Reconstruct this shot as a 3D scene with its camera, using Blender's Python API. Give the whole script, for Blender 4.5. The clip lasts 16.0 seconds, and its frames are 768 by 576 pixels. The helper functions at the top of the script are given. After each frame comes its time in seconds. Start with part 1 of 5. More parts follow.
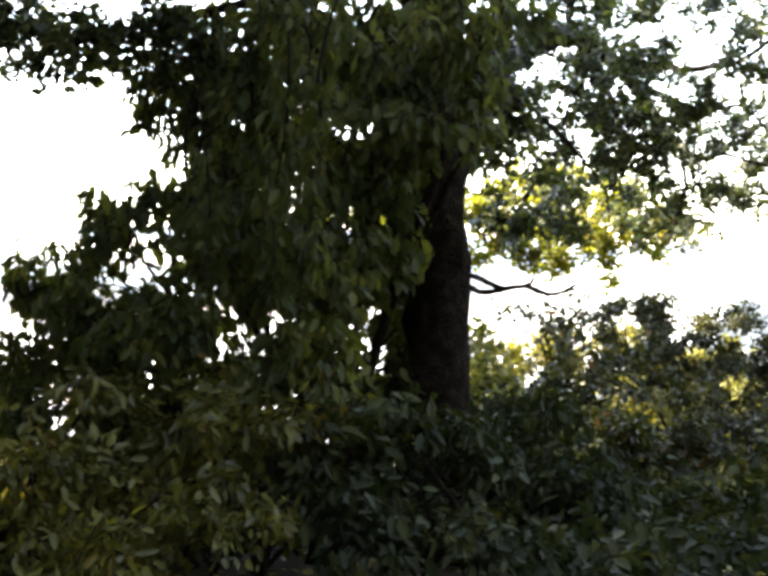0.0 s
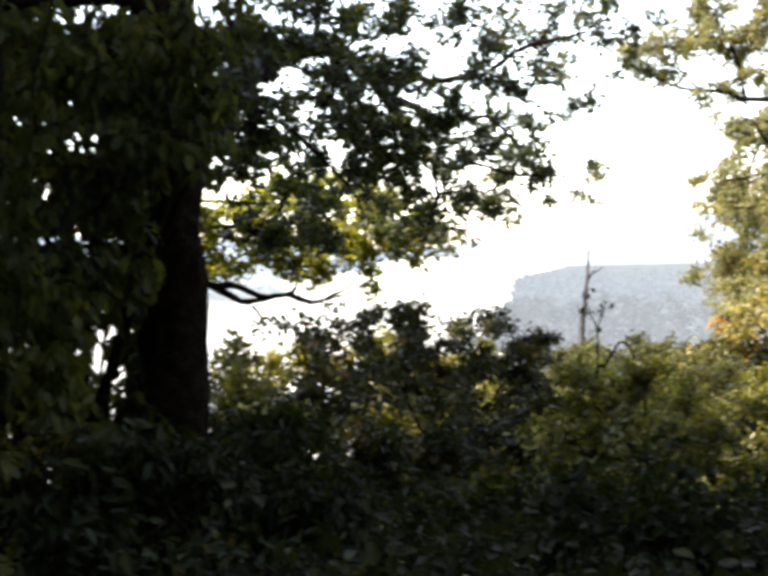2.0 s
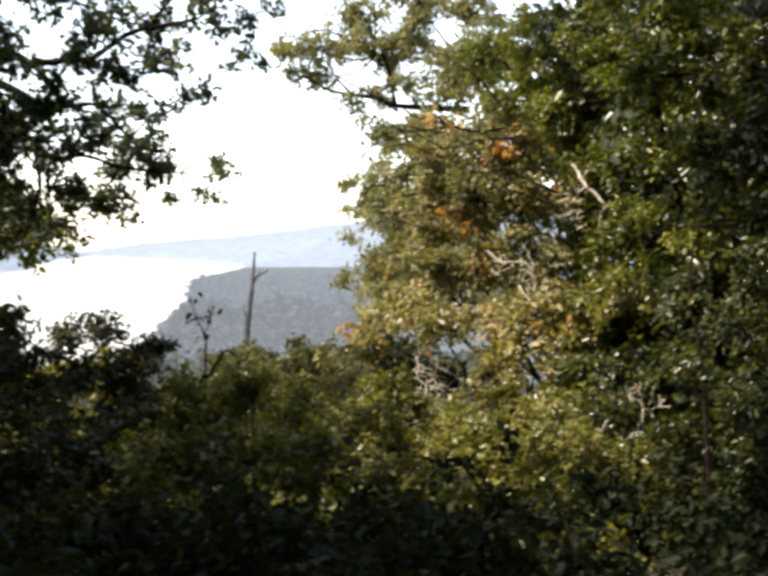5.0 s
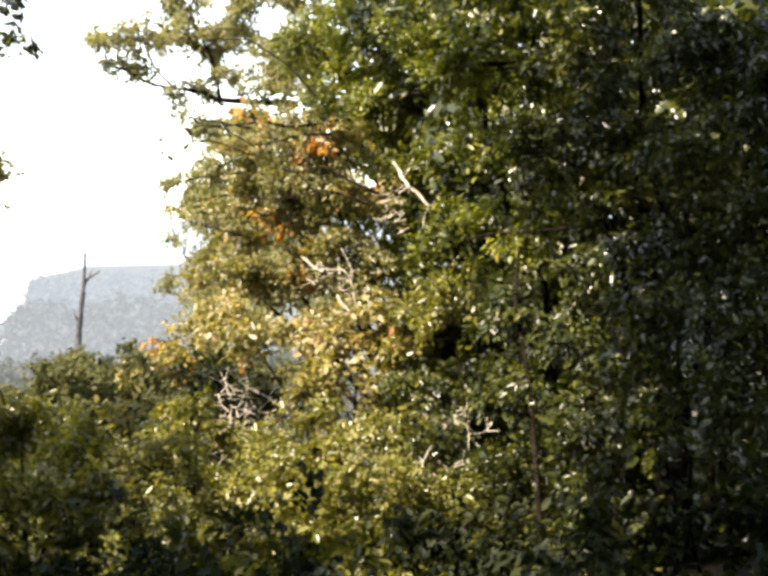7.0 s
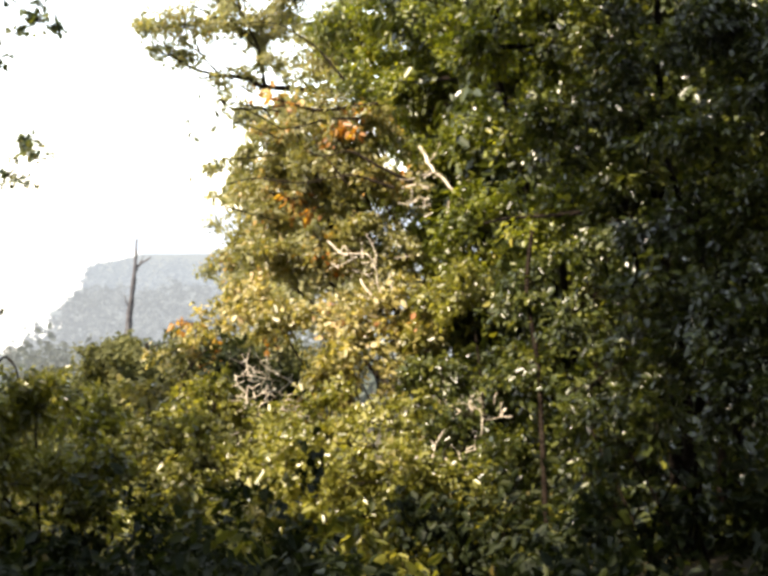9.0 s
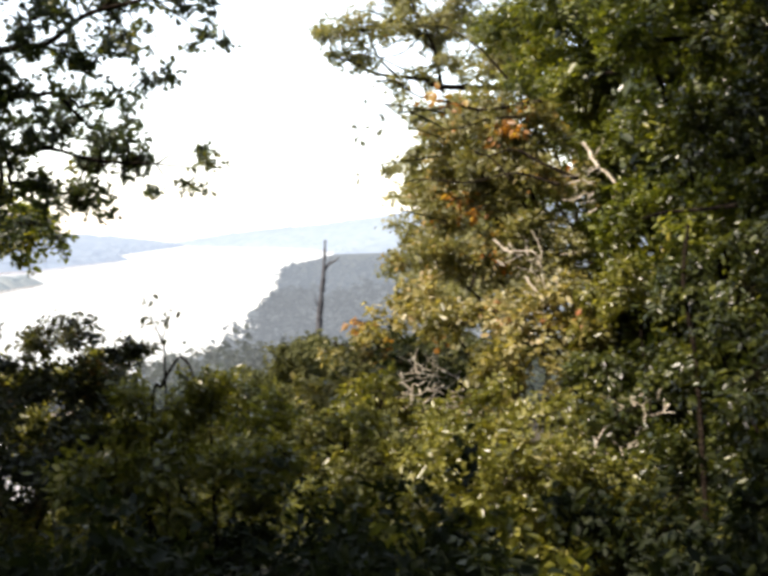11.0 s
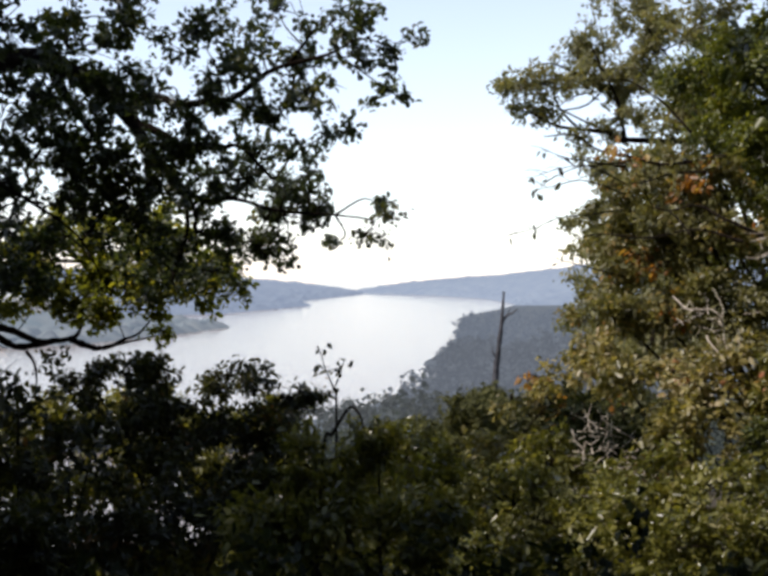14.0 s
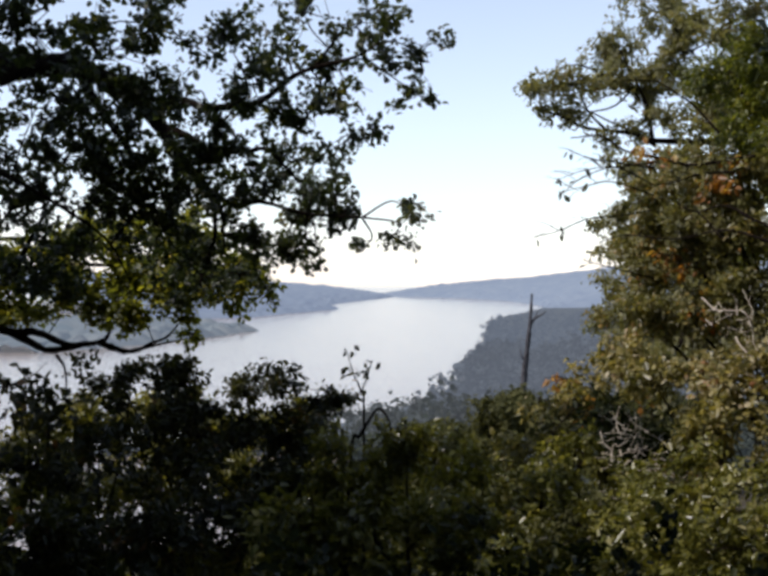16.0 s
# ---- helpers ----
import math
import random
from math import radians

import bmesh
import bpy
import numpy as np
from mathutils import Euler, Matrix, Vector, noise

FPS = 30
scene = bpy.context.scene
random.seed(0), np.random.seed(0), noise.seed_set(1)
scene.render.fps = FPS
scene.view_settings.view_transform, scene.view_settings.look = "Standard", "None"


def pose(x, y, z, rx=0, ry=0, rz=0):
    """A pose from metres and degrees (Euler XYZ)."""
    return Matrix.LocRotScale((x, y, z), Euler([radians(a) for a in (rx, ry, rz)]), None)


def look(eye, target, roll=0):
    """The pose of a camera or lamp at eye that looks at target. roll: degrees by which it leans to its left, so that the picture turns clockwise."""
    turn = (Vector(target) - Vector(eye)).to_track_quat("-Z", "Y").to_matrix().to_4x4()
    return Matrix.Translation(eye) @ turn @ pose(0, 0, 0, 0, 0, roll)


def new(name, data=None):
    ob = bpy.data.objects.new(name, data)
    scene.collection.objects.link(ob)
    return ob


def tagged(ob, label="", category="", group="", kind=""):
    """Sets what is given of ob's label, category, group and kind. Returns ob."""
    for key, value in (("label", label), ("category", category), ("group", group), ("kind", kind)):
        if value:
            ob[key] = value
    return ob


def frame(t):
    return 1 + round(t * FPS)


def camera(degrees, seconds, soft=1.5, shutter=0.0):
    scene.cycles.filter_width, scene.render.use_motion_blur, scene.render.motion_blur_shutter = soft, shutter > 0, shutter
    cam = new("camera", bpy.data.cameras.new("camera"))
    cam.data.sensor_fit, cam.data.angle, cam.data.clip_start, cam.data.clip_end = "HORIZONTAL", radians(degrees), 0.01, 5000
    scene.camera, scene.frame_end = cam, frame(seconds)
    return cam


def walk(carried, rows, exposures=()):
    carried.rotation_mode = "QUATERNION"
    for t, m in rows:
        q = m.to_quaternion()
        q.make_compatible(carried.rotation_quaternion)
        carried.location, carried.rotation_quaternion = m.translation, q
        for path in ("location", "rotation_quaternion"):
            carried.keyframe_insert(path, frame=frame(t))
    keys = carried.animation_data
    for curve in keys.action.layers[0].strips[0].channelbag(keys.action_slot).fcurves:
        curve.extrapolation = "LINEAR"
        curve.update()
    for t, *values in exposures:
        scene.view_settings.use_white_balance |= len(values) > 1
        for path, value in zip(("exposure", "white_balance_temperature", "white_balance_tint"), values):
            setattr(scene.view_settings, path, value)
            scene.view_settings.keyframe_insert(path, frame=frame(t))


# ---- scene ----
cam = camera(35.0, 16.0, soft=3.6, shutter=0.5)
PATH = [
    (0.0, pose(-1.975, -1.474, 1.485, 87.57, 0.01, 11.54)),
    (0.5, pose(-2.022, -1.489, 1.521, 87.62, 0.25, 9.18)),
    (1.0, pose(-2.084, -1.455, 1.544, 87.73, 0.95, 6.82)),
    (1.5, pose(-1.925, -1.404, 1.538, 87.67, 0.82, 4.53)),
    (2.0, pose(-1.780, -1.367, 1.552, 87.65, 0.81, 1.10)),
    (2.5, pose(-1.669, -1.341, 1.531, 87.46, 0.82, -2.74)),
    (3.0, pose(-1.582, -1.222, 1.531, 87.26, 1.26, -6.37)),
    (3.5, pose(-1.502, -1.014, 1.532, 87.22, -0.27, -9.67)),
    (4.0, pose(-1.435, -0.828, 1.537, 87.39, 0.45, -12.81)),
    (4.5, pose(-1.322, -0.792, 1.532, 87.48, 1.06, -13.15)),
    (5.0, pose(-1.123, -0.708, 1.538, 87.67, -0.39, -13.96)),
    (5.2, pose(-1.056, -0.669, 1.541, 87.70, -1.13, -15.09)),
    (7.3, pose(-0.425, 0.345, 1.637, 87.47, 0.39, -21.49)),
    (7.5, pose(-0.383, 0.358, 1.616, 87.50, -0.63, -20.58)),
    (8.0, pose(-0.304, 0.338, 1.570, 87.37, -1.65, -19.59)),
    (8.2, pose(-0.273, 0.354, 1.562, 87.27, -1.22, -19.45)),
    (10.3, pose(-0.184, -0.129, 1.577, 86.87, -0.40, -15.45)),
    (10.5, pose(-0.140, -0.088, 1.576, 86.87, -0.02, -13.60)),
    (11.0, pose(-0.054, -0.007, 1.586, 86.97, 0.99, -9.75)),
    (11.5, pose(-0.039, 0.026, 1.594, 87.23, 0.32, -6.92)),
    (12.0, pose(-0.039, 0.037, 1.601, 87.58, -0.48, -5.21)),
    (12.5, pose(-0.038, 0.030, 1.607, 88.04, -0.82, -3.58)),
    (13.0, pose(-0.025, 0.009, 1.603, 88.70, -0.49, -2.29)),
    (13.5, pose(-0.015, 0.005, 1.603, 89.02, 0.32, -1.74)),
    (14.0, pose(-0.007, 0.010, 1.607, 89.39, -0.24, -1.31)),
    (14.5, pose(-0.005, 0.022, 1.604, 89.54, -0.24, -0.66)),
    (15.0, pose(-0.001, -0.004, 1.601, 89.59, -0.12, -0.13)),
    (15.5, pose(0.001, -0.005, 1.597, 89.57, 0.14, -0.01)),
    (16.0, pose(0.000, 0.000, 1.600, 89.53, 0.00, 0.00)),
]
EXPOSURES = [(0.0, 3.35, 7050, 14), (0.8, 3.1, 7100, 14), (1.5, 2.7, 7100, 14), (2.4, 1.6, 7150, 14), (5.2, 1.2, 7000, 14), (7.3, 2.1, 7450, 14),
             (8.2, 2.1, 7600, 14), (10.4, 2.0, 7350, 14), (11.2, 1.03, 6900, 15), (13.0, 0.3, 6450, 17), (16.0, -0.05, 6180, 18)]
walk(cam, PATH, EXPOSURES)

# ---- light ----
SUN_TURN, SUN_HEIGHT = 108.0, 52.0          # degrees to the left of +y, and above the horizon
world = bpy.data.worlds.new("world")
scene.world = world
world.use_nodes = True
wn = world.node_tree.nodes
sky = wn.new("ShaderNodeTexSky")
sky.sky_type, sky.sun_disc = "NISHITA", False
sky.sun_elevation, sky.sun_rotation = radians(SUN_HEIGHT), radians(-SUN_TURN)
sky.air_density, sky.dust_density, sky.ozone_density = 1.0, 0.2, 1.5
wn["Background"].inputs["Strength"].default_value = 0.15
pale = wn.new("ShaderNodeHueSaturation")          # thin high haze takes the colour out of the sky
pale.inputs["Saturation"].default_value, pale.inputs["Value"].default_value = 0.6, 1.25
pale.inputs["Hue"].default_value = 0.488
world.node_tree.links.new(sky.outputs[0], pale.inputs["Color"])
world.node_tree.links.new(pale.outputs[0], wn["Background"].inputs["Color"])
sun = new("sun", bpy.data.lights.new("sun", "SUN"))
sun.data.energy, sun.data.angle, sun.data.color = 5.0, radians(0.6), (1.0, 0.94, 0.84)
a, e = radians(SUN_TURN), radians(SUN_HEIGHT)
sun.matrix_world = look((-math.sin(a) * math.cos(e) * 50, math.cos(a) * math.cos(e) * 50, math.sin(e) * 50), (0, 0, 0))


# ---- materials ----
def material(name):
    m = bpy.data.materials.new(name)
    m.use_nodes = True
    return m, m.node_tree.nodes, m.node_tree.links, m.node_tree.nodes["Principled BSDF"]


def ramp(nodes, stops):
    r = nodes.new("ShaderNodeValToRGB")
    while len(r.color_ramp.elements) < len(stops):
        r.color_ramp.elements.new(0.5)
    for el, (p, c) in zip(r.color_ramp.elements, stops):
        el.position, el.color = p, (*c, 1)
    return r


def noise_node(nodes, links, scale, detail=4.0, kind="Object"):
    tc = nodes.new("ShaderNodeTexCoord")
    n = nodes.new("ShaderNodeTexNoise")
    n.inputs["Scale"].default_value, n.inputs["Detail"].default_value = scale, detail
    links.new(tc.outputs[kind], n.inputs["Vector"])
    return n


def leaf_material(name, stops, rough=0.35, through_light=0.35, gloss=0.5, haze_glow=0.0, air=(0.6, 0.72, 0.88)):
    """Leaves that vary one by one and, more slowly, branch by branch; thin enough for light to pass."""
    m, nodes, links, bsdf = material(name)
    geo = nodes.new("ShaderNodeNewGeometry")
    big = noise_node(nodes, links, 2.2, 3.0)
    mix = nodes.new("ShaderNodeMath")
    mix.operation = "MULTIPLY_ADD"
    mix.inputs[1].default_value = 0.56
    half = nodes.new("ShaderNodeMath")
    half.operation = "MULTIPLY_ADD"
    half.inputs[1].default_value, half.inputs[2].default_value = 1.2, -0.37
    links.new(big.outputs["Fac"], half.inputs[0])
    links.new(geo.outputs["Random Per Island"], mix.inputs[0])
    links.new(half.outputs[0], mix.inputs[2])
    r = ramp(nodes, stops)
    links.new(mix.outputs[0], r.inputs[0])
    fine = noise_node(nodes, links, 60.0, 3.0)
    tint = nodes.new("ShaderNodeMix")
    tint.data_type, tint.blend_type = "RGBA", "MULTIPLY"
    tint.inputs["Factor"].default_value = 0.35
    links.new(r.outputs[0], tint.inputs["A"])
    links.new(fine.outputs["Fac"], tint.inputs["B"])
    links.new(tint.outputs["Result"], bsdf.inputs["Base Color"])
    bsdf.inputs["Roughness"].default_value = rough
    bsdf.inputs["Specular IOR Level"].default_value = gloss
    # Haze in front of distant leaves is put in as their own emission
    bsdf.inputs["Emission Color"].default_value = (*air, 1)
    bsdf.inputs["Emission Strength"].default_value = haze_glow
    trans = nodes.new("ShaderNodeBsdfTranslucent")
    warm = nodes.new("ShaderNodeMix")
    warm.data_type, warm.blend_type = "RGBA", "MULTIPLY"
    warm.inputs["Factor"].default_value = 1.0
    warm.inputs["B"].default_value = (1.75, 1.65, 0.75, 1)
    links.new(r.outputs[0], warm.inputs["A"])
    links.new(warm.outputs["Result"], trans.inputs["Color"])
    ms = nodes.new("ShaderNodeMixShader")
    ms.inputs[0].default_value = through_light
    links.new(bsdf.outputs[0], ms.inputs[1])
    links.new(trans.outputs[0], ms.inputs[2])
    links.new(ms.outputs[0], nodes["Material Output"].inputs["Surface"])
    return m


def rough_material(name, stops, scale, rough=0.9, bump=0.4, detail=6.0, fine=0.0, gloss=0.2):
    m, nodes, links, bsdf = material(name)
    n = noise_node(nodes, links, scale, detail)
    r = ramp(nodes, stops)
    links.new(n.outputs["Fac"], r.inputs[0])
    links.new(r.outputs[0], bsdf.inputs["Base Color"])
    bsdf.inputs["Roughness"].default_value = rough
    bsdf.inputs["Specular IOR Level"].default_value = gloss
    b = nodes.new("ShaderNodeBump")
    b.inputs["Strength"].default_value = bump
    b.inputs["Distance"].default_value = fine if fine else 0.03
    n2 = noise_node(nodes, links, scale * 4, 8.0)
    links.new(n2.outputs["Fac"], b.inputs["Height"])
    links.new(b.outputs[0], bsdf.inputs["Normal"])
    return m


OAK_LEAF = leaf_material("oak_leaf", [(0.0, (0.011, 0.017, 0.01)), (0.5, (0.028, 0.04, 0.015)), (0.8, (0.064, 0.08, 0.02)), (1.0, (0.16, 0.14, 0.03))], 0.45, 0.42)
# Brighter, yellower copy of the oak leaf that paints sun shining through
SUN_TINTED_OAK_LEAF = leaf_material("sun_tinted_oak_leaf", [(0.0, (0.03, 0.038, 0.01)), (0.4, (0.095, 0.112, 0.015)), (0.75, (0.2, 0.205, 0.022)), (1.0, (0.3, 0.24, 0.03))], 0.45, 0.62)
# Dark copy of the undergrowth leaves: shade put into the colour
SHADE_TINTED_LEAF = leaf_material("shade_tinted_leaf", [(0.0, (0.006, 0.01, 0.004)), (0.6, (0.016, 0.022, 0.007)), (0.9, (0.035, 0.04, 0.01)), (1.0, (0.08, 0.06, 0.015))], 0.6, 0.3, 0.15)
VINE_LEAF = leaf_material("vine_leaf", [(0.0, (0.018, 0.025, 0.009)), (0.6, (0.046, 0.056, 0.016)), (0.88, (0.09, 0.095, 0.022)), (1.0, (0.18, 0.13, 0.03))], 0.55, 0.5, 0.2)
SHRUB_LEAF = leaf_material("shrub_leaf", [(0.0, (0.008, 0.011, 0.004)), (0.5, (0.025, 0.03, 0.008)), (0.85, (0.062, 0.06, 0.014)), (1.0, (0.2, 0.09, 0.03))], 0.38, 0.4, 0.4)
# Middle copy of the undergrowth leaves: half shade put into the colour
HALF_SHADE_LEAF = leaf_material("half_shade_leaf", [(0.0, (0.022, 0.022, 0.006)), (0.5, (0.075, 0.074, 0.017)), (0.85, (0.16, 0.148, 0.03)), (1.0, (0.24, 0.13, 0.04))], 0.4, 0.45, 0.35)
OLIVE_LEAF = leaf_material("olive_leaf", [(0.0, (0.045, 0.045, 0.015)), (0.45, (0.145, 0.142, 0.048)), (0.75, (0.22, 0.198, 0.07)), (0.93, (0.32, 0.2, 0.05)), (1.0, (0.5, 0.17, 0.025))], 0.4, 0.35)
# Olive leaves of the farther trees, greyed and lightened to paint in haze
HAZED_OLIVE_LEAF = leaf_material("hazed_olive_leaf", [(0.0, (0.07, 0.07, 0.035)), (0.45, (0.16, 0.16, 0.08)), (0.8, (0.23, 0.215, 0.105)), (1.0, (0.3, 0.2, 0.07))], 0.5, 0.4, 0.3)
RUSSET_LEAF = leaf_material("russet_leaf", [(0.0, (0.045, 0.04, 0.014)), (0.4, (0.145, 0.135, 0.04)), (0.7, (0.3, 0.25, 0.085)), (0.88, (0.42, 0.36, 0.21)), (1.0, (0.4, 0.15, 0.06))], 0.4, 0.35)
# Bright copy of the shrub leaves: sunlight put into the colour
SUN_TINTED_LEAF = leaf_material("sun_tinted_leaf", [(0.0, (0.032, 0.036, 0.008)), (0.45, (0.116, 0.118, 0.022)), (0.8, (0.235, 0.222, 0.05)), (1.0, (0.42, 0.37, 0.2))], 0.3, 0.4)
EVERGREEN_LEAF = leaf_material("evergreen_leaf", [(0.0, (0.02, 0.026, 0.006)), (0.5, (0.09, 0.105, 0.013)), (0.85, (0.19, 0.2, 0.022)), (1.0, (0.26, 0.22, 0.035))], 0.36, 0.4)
ORANGE_LEAF = leaf_material("orange_leaf", [(0.0, (0.14, 0.075, 0.02)), (0.5, (0.3, 0.13, 0.025)), (0.8, (0.36, 0.24, 0.05)), (1.0, (0.5, 0.42, 0.22))], 0.4, 0.45)
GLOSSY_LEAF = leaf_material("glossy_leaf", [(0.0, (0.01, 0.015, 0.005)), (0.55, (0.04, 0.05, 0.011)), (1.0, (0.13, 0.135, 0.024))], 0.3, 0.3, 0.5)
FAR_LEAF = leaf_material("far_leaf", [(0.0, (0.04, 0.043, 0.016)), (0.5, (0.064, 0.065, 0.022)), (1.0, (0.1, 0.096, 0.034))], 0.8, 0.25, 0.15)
# Haze put into the leaves: greyer bases, and emission that rises with distance
FAINT_HAZE_LEAF = leaf_material("faint_haze_leaf", [(0.0, (0.035, 0.045, 0.036)), (0.5, (0.052, 0.062, 0.048)), (1.0, (0.075, 0.08, 0.06))], 0.9, 0.25, 0.05, 0.03)
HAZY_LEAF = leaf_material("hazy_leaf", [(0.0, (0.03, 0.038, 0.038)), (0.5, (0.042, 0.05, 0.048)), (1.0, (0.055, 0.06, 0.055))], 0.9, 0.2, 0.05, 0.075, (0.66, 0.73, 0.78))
HAZIER_LEAF = leaf_material("hazier_leaf", [(0.0, (0.02, 0.024, 0.026)), (0.5, (0.03, 0.035, 0.036)), (1.0, (0.036, 0.04, 0.038))], 0.95, 0.1, 0.0, 0.175, (0.63, 0.73, 0.85))
HAZIEST_LEAF = leaf_material("haziest_leaf", [(0.0, (0.02, 0.024, 0.026)), (0.5, (0.03, 0.035, 0.036)), (1.0, (0.036, 0.04, 0.038))], 0.95, 0.1, 0.0, 0.22, (0.61, 0.73, 0.88))
BARK = rough_material("bark", [(0.3, (0.006, 0.0045, 0.0035)), (0.55, (0.015, 0.011, 0.008)), (0.8, (0.035, 0.027, 0.02))], 14.0, 0.95, 0.9, gloss=0.03)
PALE_WOOD = rough_material("pale_wood", [(0.3, (0.25, 0.2, 0.15)), (0.6, (0.5, 0.44, 0.35)), (0.8, (0.65, 0.6, 0.52))], 18.0, 0.8, 0.5)
GREY_WOOD = rough_material("grey_wood", [(0.3, (0.03, 0.028, 0.03)), (0.7, (0.08, 0.076, 0.08))], 3.0, 0.9, 0.5)
SOIL = rough_material("forest_soil", [(0.3, (0.018, 0.014, 0.009)), (0.5, (0.036, 0.028, 0.016)), (0.7, (0.06, 0.045, 0.024))], 7.0, 0.95, 0.6)


def hill_material(name, low, high, haze_glow, air=(0.6, 0.74, 1.0)):
    """Wooded distance: crowns as mottling; haze put in as a weak bluish emission."""
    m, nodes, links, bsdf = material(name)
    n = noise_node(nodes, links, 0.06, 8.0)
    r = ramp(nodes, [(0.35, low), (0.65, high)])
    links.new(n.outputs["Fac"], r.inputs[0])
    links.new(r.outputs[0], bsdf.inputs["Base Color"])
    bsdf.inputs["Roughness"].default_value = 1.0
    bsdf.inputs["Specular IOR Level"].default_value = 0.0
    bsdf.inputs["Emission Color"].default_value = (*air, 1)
    bsdf.inputs["Emission Strength"].default_value = haze_glow
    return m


# The last strength of each hill stands for the haze in front of it
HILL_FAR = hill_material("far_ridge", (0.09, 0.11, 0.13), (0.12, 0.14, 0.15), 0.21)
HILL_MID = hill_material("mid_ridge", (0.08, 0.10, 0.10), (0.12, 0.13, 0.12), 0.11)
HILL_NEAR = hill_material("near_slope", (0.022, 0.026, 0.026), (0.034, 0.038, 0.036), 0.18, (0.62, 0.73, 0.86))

WATER, nodes, links, bsdf = material("lake_water")
bsdf.inputs["Base Color"].default_value = (0.24, 0.19, 0.155, 1)
bsdf.inputs["Roughness"].default_value = 0.12
bsdf.inputs["IOR"].default_value = 1.333
b = nodes.new("ShaderNodeBump")
b.inputs["Strength"].default_value, b.inputs["Distance"].default_value = 0.5, 0.4
n = noise_node(nodes, links, 0.35, 5.0)
links.new(n.outputs["Fac"], b.inputs["Height"])
links.new(b.outputs[0], bsdf.inputs["Normal"])


# ---- shaping ----
LAKE = -33.0
rng = np.random.default_rng(7)


def ground_z(x, y):
    """The hillside: level where one stands, then falling to the lake; a little higher to the right."""
    x, y = np.asarray(x, float), np.asarray(y, float)
    z = np.interp(y, [-400, -40, 3, 8, 15, 60, 150, 240, 275, 5000], [30, 0.6, 0, -0.9, -2.4, -10.5, -21, -30.5, -35, -44])
    fade = np.clip(1 - y / 240, 0, 1)
    z = z + fade * (0.10 * np.clip(x - 3, 0, 60) + 0.03 * np.clip(-x - 4, 0, 40))
    z = z - 18 * np.clip(-x / 12, 0, 1) * np.clip((y - 14) / 60, 0, 1)
    near = np.clip(1 - np.hypot(x, y) / 60, 0, 1)
    return z + 0.10 * near * np.sin(x * 0.9) * np.cos(y * 0.7) + (1 - near) * fade * 0.8 * np.sin(x * 0.11 + 1) * np.cos(y * 0.09)


def mesh_of(name, verts, faces, mat, smooth=False):
    me = bpy.data.meshes.new(name)
    me.from_pydata([tuple(v) for v in np.asarray(verts).tolist()], [], faces if isinstance(faces, list) else faces.tolist())
    me.materials.append(mat)
    if smooth:
        me.polygons.foreach_set("use_smooth", [True] * len(me.polygons))
    me.update()
    return me


def child(name, me, parent, label=""):
    ob = new(name, me)
    if parent is not None:
        ob.parent = parent
        ob.matrix_parent_inverse = Matrix.Translation(-parent.location)
    if label:
        tagged(ob, label)
    return ob


def thing(name, base, label, category, group="", kind=""):
    ob = new(name)
    ob.location = base
    ob.empty_display_size = 0.2
    return tagged(ob, label, category, group, kind)


def spline(points, per=6):
    """A Catmull-Rom line through the points."""
    p = np.array(points, float)
    q = np.vstack([2 * p[0] - p[1], p, 2 * p[-1] - p[-2]])
    out = []
    for i in range(len(p) - 1):
        a, b_, c, d = q[i:i + 4]
        for s in np.arange(per) / per:
            out.append(0.5 * (2 * b_ + (c - a) * s + (2 * a - 5 * b_ + 4 * c - d) * s ** 2 + (3 * b_ - a - 3 * c + d) * s ** 3))
    out.append(p[-1])
    return np.array(out)


def tube(line, r0, r1, sides=7, lumps=0.12):
    """Verts and faces of a tapered, slightly lumpy limb with a closed tip."""
    n = len(line)
    t = np.gradient(line, axis=0)
    t /= np.linalg.norm(t, axis=1, keepdims=True) + 1e-9
    up = np.where(np.abs(t[:, 2:3]) > 0.9, [[1.0, 0, 0]], [[0, 0, 1.0]])
    u = np.cross(t, up)
    u /= np.linalg.norm(u, axis=1, keepdims=True) + 1e-9
    v = np.cross(t, u)
    ang = np.arange(sides) / sides * 2 * math.pi
    rad = (r0 + (r1 - r0) * np.linspace(0, 1, n) ** 0.8)[:, None] * (1 + lumps * rng.standard_normal((n, sides)))
    verts = line[:, None] + rad[..., None] * (np.cos(ang)[None, :, None] * u[:, None] + np.sin(ang)[None, :, None] * v[:, None])
    faces = [(i * sides + j, i * sides + (j + 1) % sides, (i + 1) * sides + (j + 1) % sides, (i + 1) * sides + j) for i in range(n - 1) for j in range(sides)]
    faces.append(tuple(range((n - 1) * sides, n * sides)))
    return verts.reshape(-1, 3), faces


def joined(pieces):
    verts, faces, k = [], [], 0
    for v, f in pieces:
        verts.append(v)
        faces += [tuple(i + k for i in face) for face in f]
        k += len(v)
    return np.concatenate(verts), faces


def limb(name, points, r0, r1, mat, parent, label="", sides=8):
    v, f = tube(spline(points), r0, r1, sides)
    return child(name, mesh_of(name, v, f, mat, True), parent, label)


def unit(a):
    return a / (np.linalg.norm(a, axis=-1, keepdims=True) + 1e-9)


